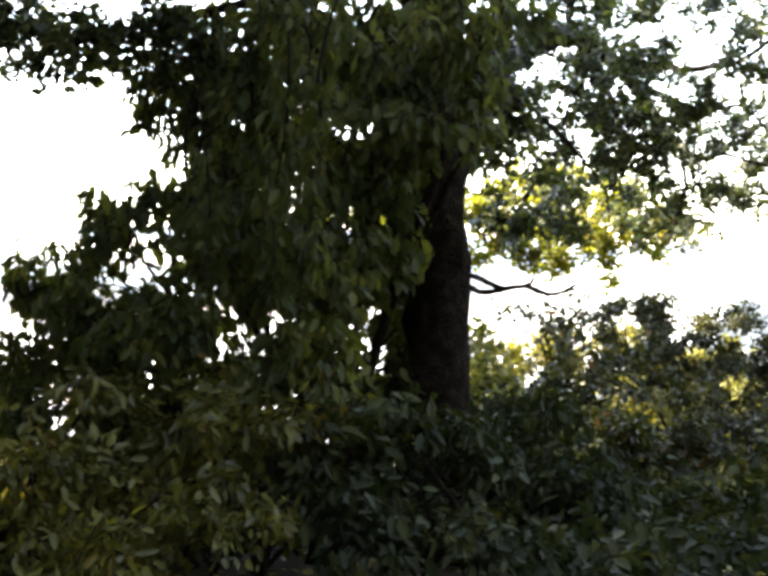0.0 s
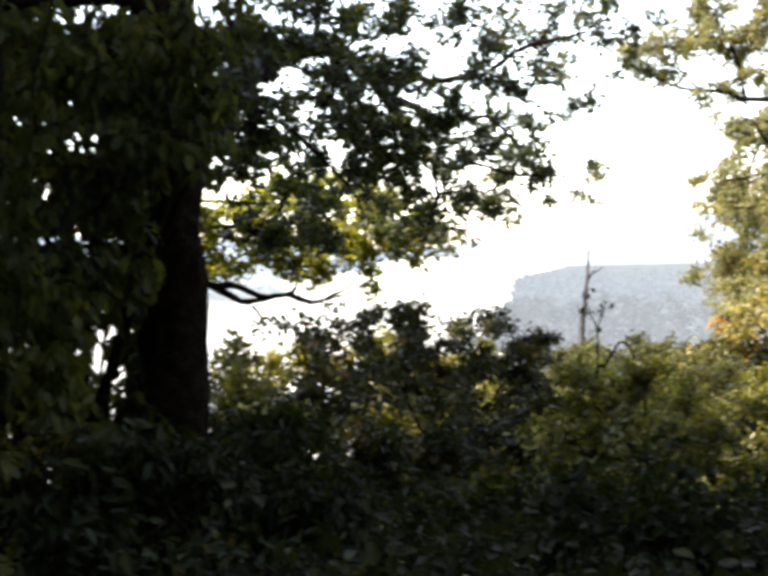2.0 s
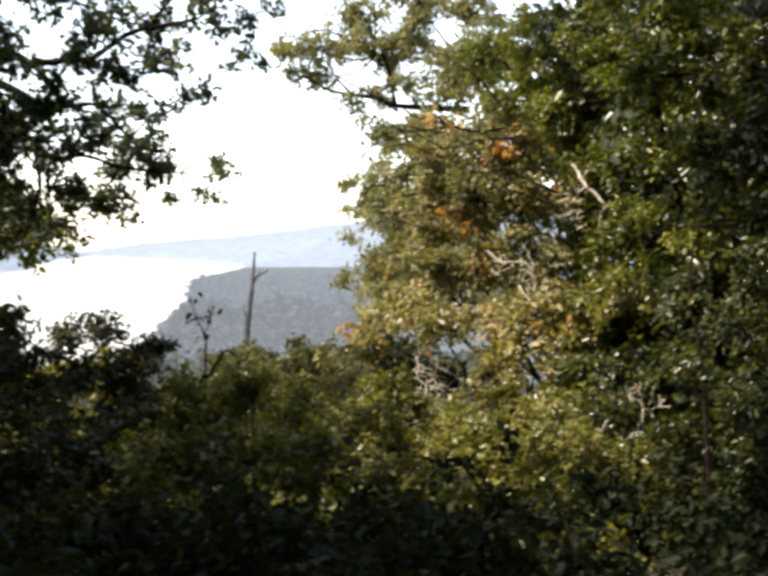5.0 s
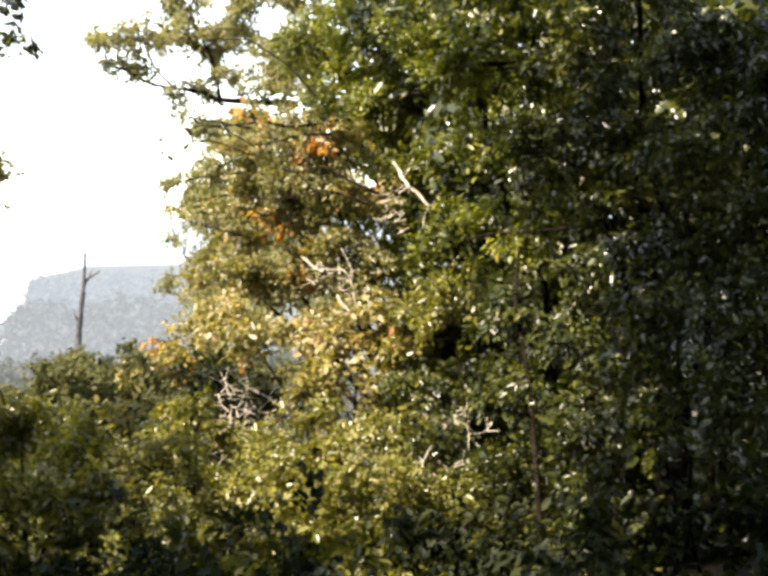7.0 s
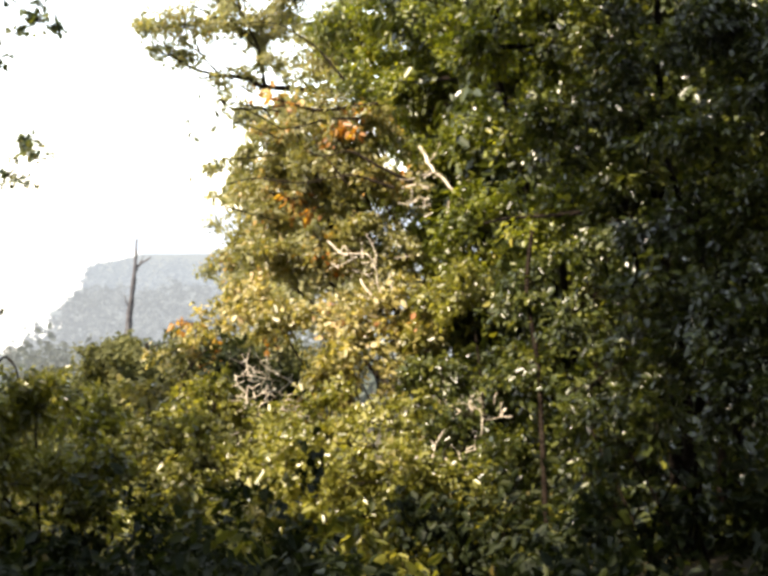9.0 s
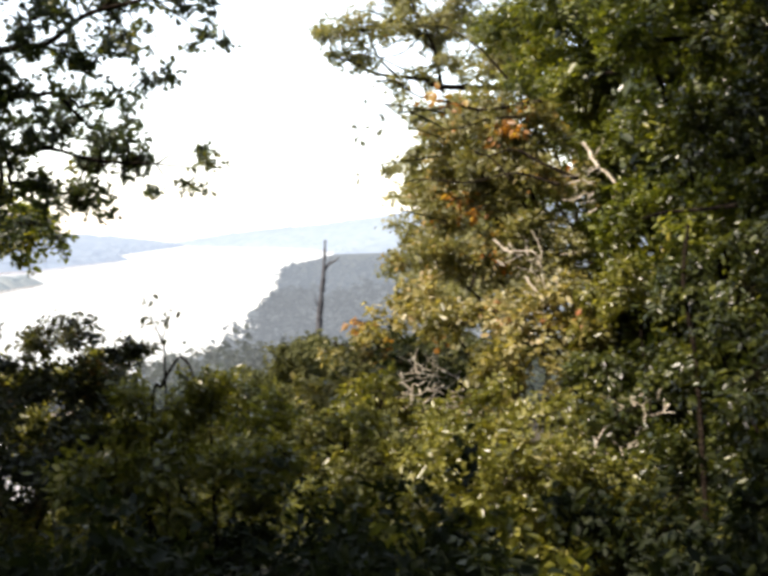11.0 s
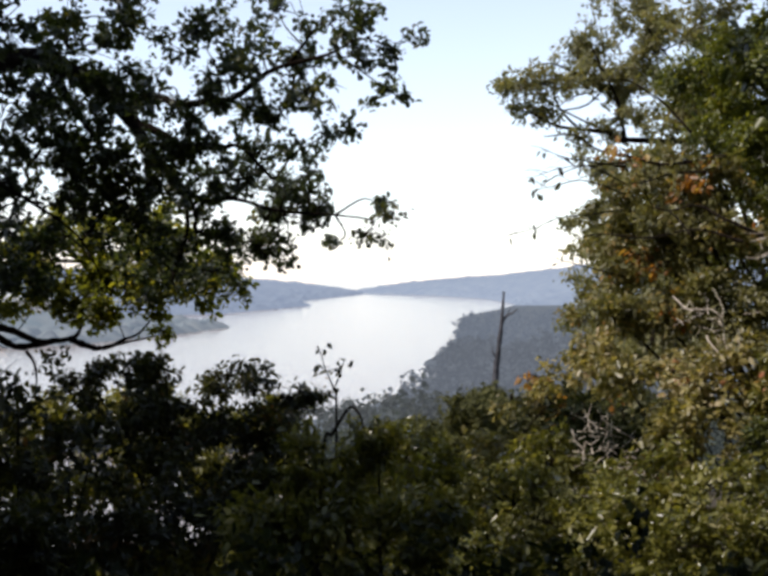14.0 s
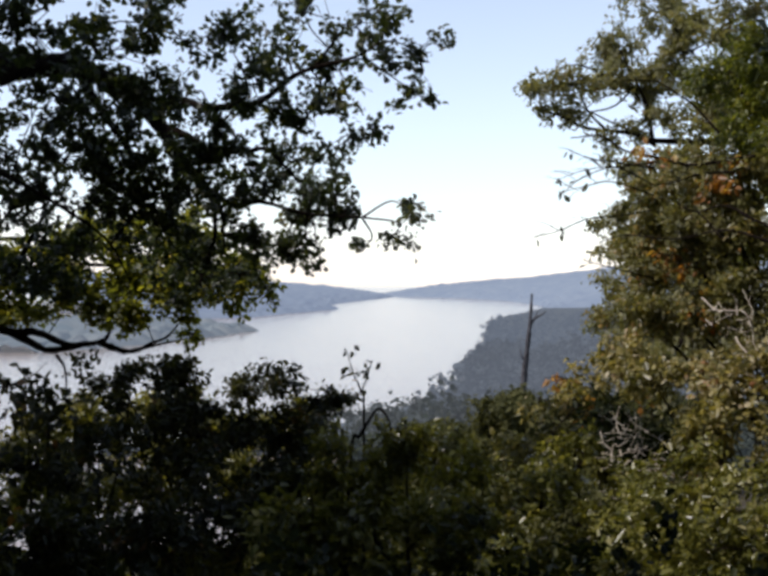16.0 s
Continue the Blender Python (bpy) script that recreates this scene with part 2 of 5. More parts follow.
def leaves(centres, along, normal, length, width, fold=0.25):
    """One folded, pointed leaf at each centre: six corners, two faces."""
    n = len(centres)
    along = unit(along)
    side = unit(np.cross(along, normal))
    up = np.cross(side, along)
    L, W = length[:, None], width[:, None]
    bend = rng.uniform(-0.25, 0.1, (n, 1)) * L
    p = np.empty((n, 6, 3))
    p[:, 0] = centres
    p[:, 1] = centres + along * L * 0.35 + side * W * 0.5 + up * W * fold
    p[:, 2] = centres + along * L * 0.75 + side * W * 0.36 + up * (W * fold * 0.8 + bend * 0.5)
    p[:, 3] = centres + along * L + up * bend
    p[:, 4] = centres + along * L * 0.75 - side * W * 0.36 + up * (W * fold * 0.8 + bend * 0.5)
    p[:, 5] = centres + along * L * 0.35 - side * W * 0.5 + up * W * fold
    return p.reshape(-1, 3)


def leaf_mesh(name, verts, mat):
    n = len(verts) // 6
    me = bpy.data.meshes.new(name)
    me.vertices.add(n * 6)
    me.vertices.foreach_set("co", verts.ravel())
    k = np.arange(n)[:, None] * 6
    loops = np.concatenate([k + [0, 1, 2, 3], k + [0, 3, 4, 5]], 1).ravel()
    me.loops.add(len(loops))
    me.loops.foreach_set("vertex_index", loops)
    me.polygons.add(n * 2)
    me.polygons.foreach_set("loop_start", np.arange(n * 2) * 4)
    me.polygons.foreach_set("loop_total", np.full(n * 2, 4))
    me.materials.append(mat)
    me.update(calc_edges=True)
    me.validate()
    return me


def foliage(clumps, size, cover=2.2, shape=0.5, spray=11, droop=0.3, deep=1.0, twig_r=0.0035, flat=1.0):
    """Leaf corners and twigs of soft balls of foliage: each ball holds tilted fans of leafy twigs with gaps between the fans."""
    all_leaves, twigs = [], []
    for x, y, z, rx, rz in clumps:
        count = 1.3 * cover * math.pi * rx * rz / (0.5 * size * size * shape)
        fan_r = min(max(2.6 * size, 0.5 * rx), 0.7 * rx)
        k = max(2, int(count / spray))
        fans = min(k, int(np.clip(4.2 * rx * rz / (fan_r * fan_r), 5, 40)))
        heart = np.array([x, y, z])
        d = unit(rng.standard_normal((fans, 3))) * rng.uniform(0.1, 1.0, (fans, 1)) ** 0.55
        spot = heart + d * [rx, max(rx, rz) * deep, rz] * (1 + 0.12 * rng.standard_normal((fans, 1)))
        face = unit(d * [0.6, 0.6, 0.1] + [0, 0, 0.9 * flat] + 0.38 * rng.standard_normal((fans, 3)))
        axis = unit(d * [1, 1, 0.3] + 0.45 * rng.standard_normal((fans, 3)) + [0, 0, -droop])
        face = unit(face - axis * np.sum(face * axis, 1, keepdims=True))
        cross = np.cross(axis, face)
        R = fan_r * rng.uniform(0.65, 1.3, (fans, 1))
        f = rng.integers(0, fans, k)
        u0 = rng.uniform(-0.9, 0.75, (k, 1))
        half = np.where(rng.uniform(size=(k, 1)) < 0.5, -1.0, 1.0)
        way = unit(axis[f] * rng.uniform(0.4, 1.1, (k, 1)) + cross[f] * half * rng.uniform(0.3, 1.0, (k, 1)) + face[f] * 0.2 * rng.standard_normal((k, 1)) + [0, 0, -0.25 * droop])
        start = spot[f] + axis[f] * u0 * R[f] + face[f] * R[f] * 0.12 * rng.standard_normal((k, 1))
        long = R[f] * (0.95 - 0.4 * np.abs(u0)) * rng.uniform(0.7, 1.15, (k, 1))
        m = rng.integers(max(1, int(spray * 0.5)), int(spray * 1.5) + 1, k)
        idx = np.repeat(np.arange(k), m)
        g = f[idx]
        q = rng.uniform(0.08, 1.05, (len(idx), 1))
        base = start[idx] + way[idx] * long[idx] * q + 0.5 * size * rng.standard_normal((len(idx), 3))
        al = unit(way[idx] * 0.6 + unit(rng.standard_normal((len(idx), 3))) * 0.75 + [0, 0, -droop])
        nm = unit(face[g] + 0.5 * rng.standard_normal((len(idx), 3)))
        ln = size * rng.uniform(0.55, 1.25, len(idx))
        all_leaves.append(leaves(base, al, nm, ln, ln * shape * rng.uniform(0.8, 1.2, len(idx)), 0.18))
        for a_, w_, l_ in zip(start[::2], way[::2], long[::2]):
            sd = unit(np.cross(w_, [0.3, 0.5, 0.8])) * twig_r
            twigs.append((np.array([a_ - sd, a_ + sd, a_ + w_ * l_, a_ + np.cross(w_, sd)]), [(0, 1, 2), (1, 3, 2), (3, 0, 2)]))
        for p_, a_, r_ in zip(spot, axis, R):
            line = np.array([heart + (p_ - heart) * 0.15, (heart + p_) / 2 - a_ * r_ * 0.3 + [0, 0, 0.1 * fan_r], p_ - a_ * r_ * 0.5, p_ + a_ * r_ * 0.95])
            twigs.append(tube(line, twig_r * 2.2, twig_r * 0.6, 4))
    return np.concatenate(all_leaves), twigs


def reach(hosts, clumps, r, bark_pieces):
    """A thin crooked branch from the nearest point of the hosts to the heart of each clump."""
    pts = np.concatenate(hosts)
    for x, y, z, rx, rz in clumps:
        c = np.array([x, y, z])
        dist = np.linalg.norm(pts - c, axis=1) + 0.6 * np.clip(pts[:, 2] - z, 0, None)
        h = pts[np.argmin(dist)]
        gap = np.linalg.norm(c - h)
        mid = (h + c) / 2 + rng.standard_normal(3) * 0.10 * gap + [0, 0, 0.08 * gap]
        end = c + unit(c - h) * rx * 0.5
        bark_pieces.append(tube(spline([h, mid, c, end], 4), r * min(1.6, 0.5 + gap * 0.3), r * 0.25, 5))


def plant(name, clumps, size, mat, label, category, base=None, stems=3, stem_r=0.02, cover=2.2, shape=0.5, droop=0.3, group="", bark=None, spray=11, deep=1.0):
    """A shrub or tree: stems from the ground to its clumps, twigs, and a crown of single leaves."""
    cl = np.array(clumps)
    bark = bark or BARK
    if base is None:
        base = (cl[:, 0].mean(), cl[:, 1].mean())
    bz = float(ground_z(*base))
    top = thing(name, (base[0], base[1], bz), label, category, group)
    hosts, pieces = [], []
    order = np.argsort(cl[:, 2])[::-1]
    for i in range(stems):
        c = cl[order[int(i * len(order) / stems)]]
        foot = np.array([base[0] + rng.normal() * 0.12, base[1] + rng.normal() * 0.12, bz - 0.15])
        line = spline([foot, foot * 0.65 + c[:3] * 0.35 + rng.standard_normal(3) * 0.1 + [0, 0, 0.2], c[:3]], 8)
        hosts.append(line)
        v, f = tube(line, stem_r * (1.5 if i == 0 else 1.0), stem_r * 0.35, 6)
        child("stem", mesh_of("stem", v, f, bark, True), top)
    reach(hosts, clumps, stem_r * 0.5, pieces)
    lv, tw = foliage(clumps, size, cover, shape, spray, droop, deep)
    child("crown", leaf_mesh("crown", lv, mat), top)
    v, f = joined(pieces + tw)
    tagged(child("branching", mesh_of("branching", v, f, bark), top), kind="stuff")
    return top


# ---- ground, lake and distance ----
ang = np.concatenate([np.linspace(-180, -45, 46)[:-1], np.linspace(-45, 45, 241)[:-1], np.linspace(45, 180, 46)])
rad = np.concatenate([[0.0], np.geomspace(0.6, 4800, 120)])
A, R = np.meshgrid(np.radians(ang), rad)
X, Y = R * np.sin(A), R * np.cos(A)
GV = np.stack([X, Y, ground_z(X, Y)], -1).reshape(-1, 3)
nc = len(ang)
gi = (np.arange(len(rad) - 1)[:, None] * nc + np.arange(nc - 1)).ravel()
ground = new("ground", mesh_of("ground", GV, np.stack([gi, gi + 1, gi + nc + 1, gi + nc], 1), SOIL, True))
tagged(ground, "wooded hillside covered with dark fallen leaves", "ground", kind="structure")

lake = new("lake", mesh_of("lake", [(-2500, 150, LAKE), (2500, 150, LAKE), (2500, 4700, LAKE), (-2500, 4700, LAKE)], [(0, 1, 2, 3)], WATER))
tagged(lake, "broad calm lake, pale under the bright sky", "lake", kind="structure")


def hill(name, ys, shore, side, rise, cap, mat, label, bumpy=3.0, deep=500.0, rows=160):
    """A wooded slope that climbs from a shore line; side is 1 where the land lies to the right of it."""
    y = np.linspace(ys[0], ys[-1], rows)
    s = np.interp(y, ys, shore)
    d = np.concatenate([[-8], np.geomspace(2, deep, 60)])
    Yg, Dg = np.meshgrid(y, d, indexing="ij")
    wob = np.array([[noise.noise(Vector((yy * 0.02, 3.1, side))) for dd in (0,)] for yy in y]) * 6
    Xg = s[:, None] + wob + side * Dg
    r_ = np.interp(y, ys, rise)[:, None]
    c_ = np.interp(y, ys, cap)[:, None]
    h = c_ * (1 - np.exp(-np.clip(Dg, 0, None) * r_ / c_))
    lump = np.array([[abs(noise.noise(Vector((xx * 0.09, yy * 0.05, 1.0)))) + 0.6 * abs(noise.noise(Vector((xx * 0.2, yy * 0.12, 4.0)))) for xx, yy in zip(xr, yr)] for xr, yr in zip(Xg, Yg)])
    z = LAKE + h + np.where(Dg > 0, bumpy * np.clip(c_ / 8, 0.1, 1) * (0.5 + lump * 1.6), -2)
    nd = len(d)
    i = (np.arange(rows - 1)[:, None] * nd + np.arange(nd - 1)).ravel()
    ob = new(name, mesh_of(name, np.stack([Xg, Yg, z], -1).reshape(-1, 3), np.stack([i, i + 1, i + nd + 1, i + nd], 1), mat, True))
    return tagged(ob, label, "hill", kind="structure")


hill("backdrop_ridge_right", [1380, 1440, 1560, 1800, 2050, 2250, 2500], [180, 195, 200, 190, 137, 20, 0], 1, [0.02, 0.1, 0.4, 0.4, 0.32, 0.2, 0.2], [1, 12, 84, 90, 77, 48, 42], HILL_FAR, "far wooded ridge beyond the lake, blue haze put into its colour", 3.0, 1500)
hill("backdrop_ridge_left", [1000, 1060, 1200, 1357, 1420, 1700, 2240], [-190, -125, -90, -51, -90, -60, 14], -1, [0.25, 0.3, 0.35, 0.3, 0.3, 0.3, 0.2], [38, 40, 42, 42, 42, 40, 30], HILL_FAR, "far wooded ridge beyond the lake, blue haze put into its colour", 3.0, 1500)
hill("backdrop_point_left", [560, 628, 720, 797, 815, 860], [-160, -130, -105, -86, -100, -190], -1, [0.08, 0.08, 0.08, 0.06, 0.06, 0.06], [14, 14, 12, 9, 9, 9], HILL_MID, "low wooded point running into the lake, haze put into its colour", 3.5, 700)
hill("backdrop_slope_right", [235, 284, 309, 327, 363, 430, 450, 587, 800, 1022, 1430], [-60, -4.5, 2, 8.6, 18, 32, 27, 47, 68, 89, 190], 1, [0.03] * 11, [14, 14, 14, 14, 14, 14, 14, 10, 5, 1.5, 0.8], HILL_NEAR, "wooded shore sloping down to the lake, haze put into its colour", 1.2, 700, 260)


# ---- the oak ----
OAK_A = [
    (-2.43, 8.34, 3.3, 0.38, 0.31), (-2.45, 8.45, 2.68, 0.36, 0.29), (-2.53, 8.89, 2.25, 0.25, 0.16),
    (-2.17, 9.28, 3.27, 0.42, 0.38), (-1.74, 9.53, 3.58, 0.42, 0.23), (-2.04, 9.51, 2.73, 0.46, 0.34),
    (-1.67, 10.05, 3.08, 0.28, 0.24), (-1.26, 10.01, 3.68, 0.3, 0.2), (-1.07, 9.6, 3.16, 0.23, 0.32),
    (-0.78, 10.1, 3.41, 0.28, 0.2), (-0.57, 9.88, 2.96, 0.29, 0.16), (-0.66, 10.04, 3.78, 0.24, 0.14),
] + [
    (-0.26, 10.08, 3.68, 0.2, 0.16), (0.06, 9.67, 3.67, 0.23, 0.14), (0.29, 9.62, 3.38, 0.17, 0.13),
    (0.26, 9.67, 3.06, 0.17, 0.11), (-2.42, 9.06, 2.94, 0.3, 0.22), (-1.91, 9.79, 3.2, 0.24, 0.2),
    (-0.38, 10.15, 3.34, 0.24, 0.2), (-0.05, 9.94, 3.38, 0.2, 0.14), (-0.41, 9.98, 3.07, 0.24, 0.12),
]
OAK_B = [
    (-0.28, 10.02, 2.74, 0.2, 0.11), (-0.92, 10.18, 2.92, 0.22, 0.14), (-1.57, 10.14, 2.57, 0.44, 0.28),
    (-1.13, 10.72, 2.43, 0.38, 0.21), (-0.74, 11.28, 2.36, 0.33, 0.2), (-0.45, 11.29, 2.5, 0.2, 0.2),
    (-0.65, 11.3, 2.14, 0.29, 0.2), (-0.36, 11.31, 2.23, 0.22, 0.13), (0.25, 11.82, 2.23, 0.17, 0.19),
    (0.07, 11.83, 1.99, 0.21, 0.09), (-0.21, 11.83, 1.9, 0.1, 0.08), (-1.02, 11.28, 1.89, 0.33, 0.2),
] + [
    (-1.44, 10.71, 1.98, 0.36, 0.27), (-1.93, 10.1, 2.07, 0.36, 0.26), (-2.29, 9.5, 2.13, 0.29, 0.19),
    (-0.82, 10.63, 2.62, 0.25, 0.19), (-1.28, 10.17, 2.69, 0.28, 0.2), (-0.85, 11.51, 1.78, 0.23, 0.14),
    (-2.1, 9.63, 2.4, 0.35, 0.23), (-2.71, 9.18, 2.07, 0.26, 0.15), (-1.77, 9.92, 2.27, 0.32, 0.2),
    (-2.48, 9.31, 2.49, 0.34, 0.23), (-2.68, 8.84, 2.44, 0.22, 0.18), (-1.54, 10.58, 2.31, 0.38, 0.21),
] + [
    (-2, 9.85, 2.54, 0.32, 0.2),
]
OAK_C = [
    (-3.05, 8.53, 1.61, 0.24, 0.2), (-2.72, 9.57, 1.61, 0.35, 0.24), (-2.8, 7.01, 2.34, 0.24, 0.27), (-2.93, 5.97, 2.46, 0.18, 0.24),
    (-2.42, 10.31, 1.92, 0.38, 0.17), (-1.98, 10.82, 1.76, 0.4, 0.18), (-1.4, 11.41, 1.63, 0.25, 0.21), (-1.76, 11.37, 1.57, 0.3, 0.18),
]
YOUNG_OAK = [
    (-3.71, 14.06, 1.85, 0.32, 0.2), (-3.33, 13.99, 1.59, 0.32, 0.2), (-3.65, 14.07, 1.35, 0.28, 0.17), (-2.89, 13.92, 1.83, 0.32, 0.2),
    (-2.92, 13.92, 1.43, 0.3, 0.19), (-2.52, 13.84, 1.7, 0.32, 0.2), (-2.46, 13.84, 1.33, 0.26, 0.16), (-2.09, 13.74, 1.87, 0.32, 0.2),
    (-2.03, 13.74, 1.51, 0.28, 0.17), (-1.67, 13.64, 1.74, 0.28, 0.17), (-1.68, 13.64, 1.44, 0.24, 0.15), (-1.39, 13.53, 1.53, 0.18, 0.11),
    (-2.24, 14.14, 0.95, 0.13, 0.08), (-3.21, 14, 1.2, 0.24, 0.15), (-2.71, 13.93, 1.18, 0.2, 0.12), (-3.53, 14.28, 2.13, 0.34, 0.21),
    (-2.9, 14.32, 2.19, 0.34, 0.21), (-2.21, 14.14, 2.1, 0.3, 0.19), (-4.3, 13.78, 1.79, 0.36, 0.22), (-4.25, 13.79, 1.36, 0.36, 0.22),
    (-4.94, 13.48, 1.62, 0.4, 0.25), (-5.01, 13.46, 1.13, 0.34, 0.21), (-4.66, 13.73, 2.11, 0.4, 0.25), (-5.34, 13.39, 1.99, 0.4, 0.25),
]
OAK_TOP = [
    (-2.77, 7.38, 2.99, 0.48, 0.42), (-2.93, 7.41, 2.25, 0.45, 0.39),
    (-5.41, 5.08, 2.68, 0.27, 0.15), (-5.07, 5.26, 2.62, 0.27, 0.14),
    (-4.54, 4.93, 2.68, 0.25, 0.11),
    (-5.36, 4.99, 2.67, 0.26, 0.16), (-5.1, 5.01, 2.58, 0.24, 0.14), (-4.82, 4.92, 2.66, 0.26, 0.16), (-4.54, 4.93, 2.6, 0.26, 0.16), (-5.25, 4.94, 2.43, 0.16, 0.1), (-5.5, 5.03, 2.79, 0.3, 0.18),
]
OAK_FOOT = (-2.98, 4.8)
oz = float(ground_z(*OAK_FOOT))
oak = thing("oak_tree", (*OAK_FOOT, oz), "large dark oak with long arching limbs and green leaves", "tree")
fx, fy = OAK_FOOT
trunk_line = [(fx - 0.02, fy, oz - 0.3), (fx, fy, 0.3), (fx + 0.02, fy, 1.2), (fx - 0.02, fy + 0.02, 2.2), (fx - 0.05, fy + 0.05, 3.6), (fx - 0.1, fy + 0.2, 5.5), (fx, fy + 0.4, 8.0)]
oak_trunk = limb("trunk", trunk_line, 0.205, 0.11, BARK, oak, "stout dark bark-covered trunk", 14)
oak_limbs = [
    ([(-2.98, 5.0, 1.9), (-2.92, 5.79, 2.29), (-2.87, 7.07, 2.69), (-2.72, 8.65, 3.09), (-2.49, 9.84, 3.3), (-2.22, 10.47, 3.2), (-2.01, 10.71, 3.0),
      (-1.82, 10.6, 2.7), (-1.6, 10.84, 2.4)], 0.15, 0.05),
    ([(-1.6, 10.84, 2.4), (-1.32, 10.85, 2.24), (-1.1, 10.85, 2.28), (-0.7, 11.02, 2.18), (-0.2, 11.06, 2.15)], 0.035, 0.008),
    ([(-2.49, 9.84, 3.32), (-2.35, 9.99, 3.02), (-2.15, 10.13, 2.71), (-2.09, 10.36, 2.41), (-2.06, 10.58, 2.09)], 0.05, 0.012),
    ([(-2.04, 10.71, 3.05), (-1.87, 10.62, 3.11), (-1.69, 10.53, 3.12), (-1.52, 10.43, 3.05), (-1.26, 10.34, 3.07), (-1.03, 10.25, 3.09),
      (-0.75, 10.1, 3.27), (-0.57, 9.93, 3.31), (-0.33, 9.77, 3.34), (-0.18, 9.6, 3.36)], 0.052, 0.012),
    ([(-0.57, 9.98, 3.32), (-0.45, 9.94, 3.47), (-0.36, 9.79, 3.56)], 0.02, 0.007),
    ([(-1.84, 10.56, 2.89), (-1.66, 10.49, 2.8), (-1.48, 10.43, 2.7), (-1.18, 10.38, 2.68), (-0.99, 10.32, 2.69), (-0.8, 10.25, 2.5), (-0.7, 10.18, 2.39)], 0.04, 0.009),
    ([(-1.56, 10.8, 2.4), (-1.43, 10.71, 2.19), (-1.39, 10.61, 1.85)], 0.03, 0.01),
    ([(-2.97, 5.1, 2.06), (-2.85, 6.1, 2.35), (-2.72, 7.32, 2.42), (-2.45, 8.76, 2.19), (-2.24, 9.78, 1.92), (-2.19, 10.39, 1.63)], 0.026, 0.008),
    ([(-3.11, 10.13, 1.57), (-2.93, 10.08, 1.91), (-2.74, 10.03, 2.18), (-2.55, 9.98, 2.18)], 0.026, 0.01),
    ([(-2.86, 10.05, 2.0), (-2.72, 10.0, 2.3), (-2.6, 9.95, 2.42)], 0.016, 0.007),
    ([(-3.1, 4.6, 2.74), (-3.48, 4.82, 2.78), (-3.97, 5, 2.78), (-4.43, 5.18, 2.75), (-4.93, 5.31, 2.7), (-5.41, 5.33, 2.6), (-5.81, 5.47, 2.52), (-6.32, 5.65, 2.46)], 0.038, 0.012),
    ([(-1.52, 10.87, 2.29), (-1.48, 10.68, 1.99), (-1.54, 10.59, 1.74), (-1.6, 10.59, 1.55)], 0.03, 0.01),
]
hosts = [spline(trunk_line)[20:]]
for pts, r0, r1 in oak_limbs:
    limb("limb", pts, r0, r1, BARK, oak_trunk)
    hosts.append(spline(pts))
pieces = []
for cl, cover, mat in ((OAK_A, 2.0, OAK_LEAF), (OAK_B, 2.2, OAK_LEAF), (OAK_C, 2.6, OAK_LEAF), (OAK_TOP, 2.4, OAK_LEAF)):
    reach(hosts, cl, 0.014, pieces)
    lv, tw = foliage(cl, 0.056, cover, 0.78, 12, 0.12)
    child("crown", leaf_mesh("crown", lv, mat), oak)
    pieces += tw
# Crown above the view, added to keep the sun off the slope below
shade_crown = [(x, y, z, r, r * 0.75) for x, y, z, r in zip(rng.uniform(-7.5, -3.8, 40), rng.uniform(5.0, 8.6, 40), rng.uniform(5.0, 6.6, 40), rng.uniform(0.8, 1.1, 40))]
shade_crown += [(x, y, z, r, r * 0.75) for x, y, z, r in zip(rng.uniform(-6.0, -3.6, 26), rng.uniform(3.2, 6.5, 26), rng.uniform(4.8, 6.0, 26), rng.uniform(0.7, 1.0, 26))]
reach(hosts[:1], shade_crown, 0.03, pieces)
lv, tw = foliage(shade_crown, 0.26, 2.6, 0.5, 10, 0.25)
child("crown", leaf_mesh("crown", lv, OAK_LEAF), oak)
v, f = joined(pieces)
tagged(child("branching", mesh_of("branching", v, f, BARK), oak), kind="stuff")

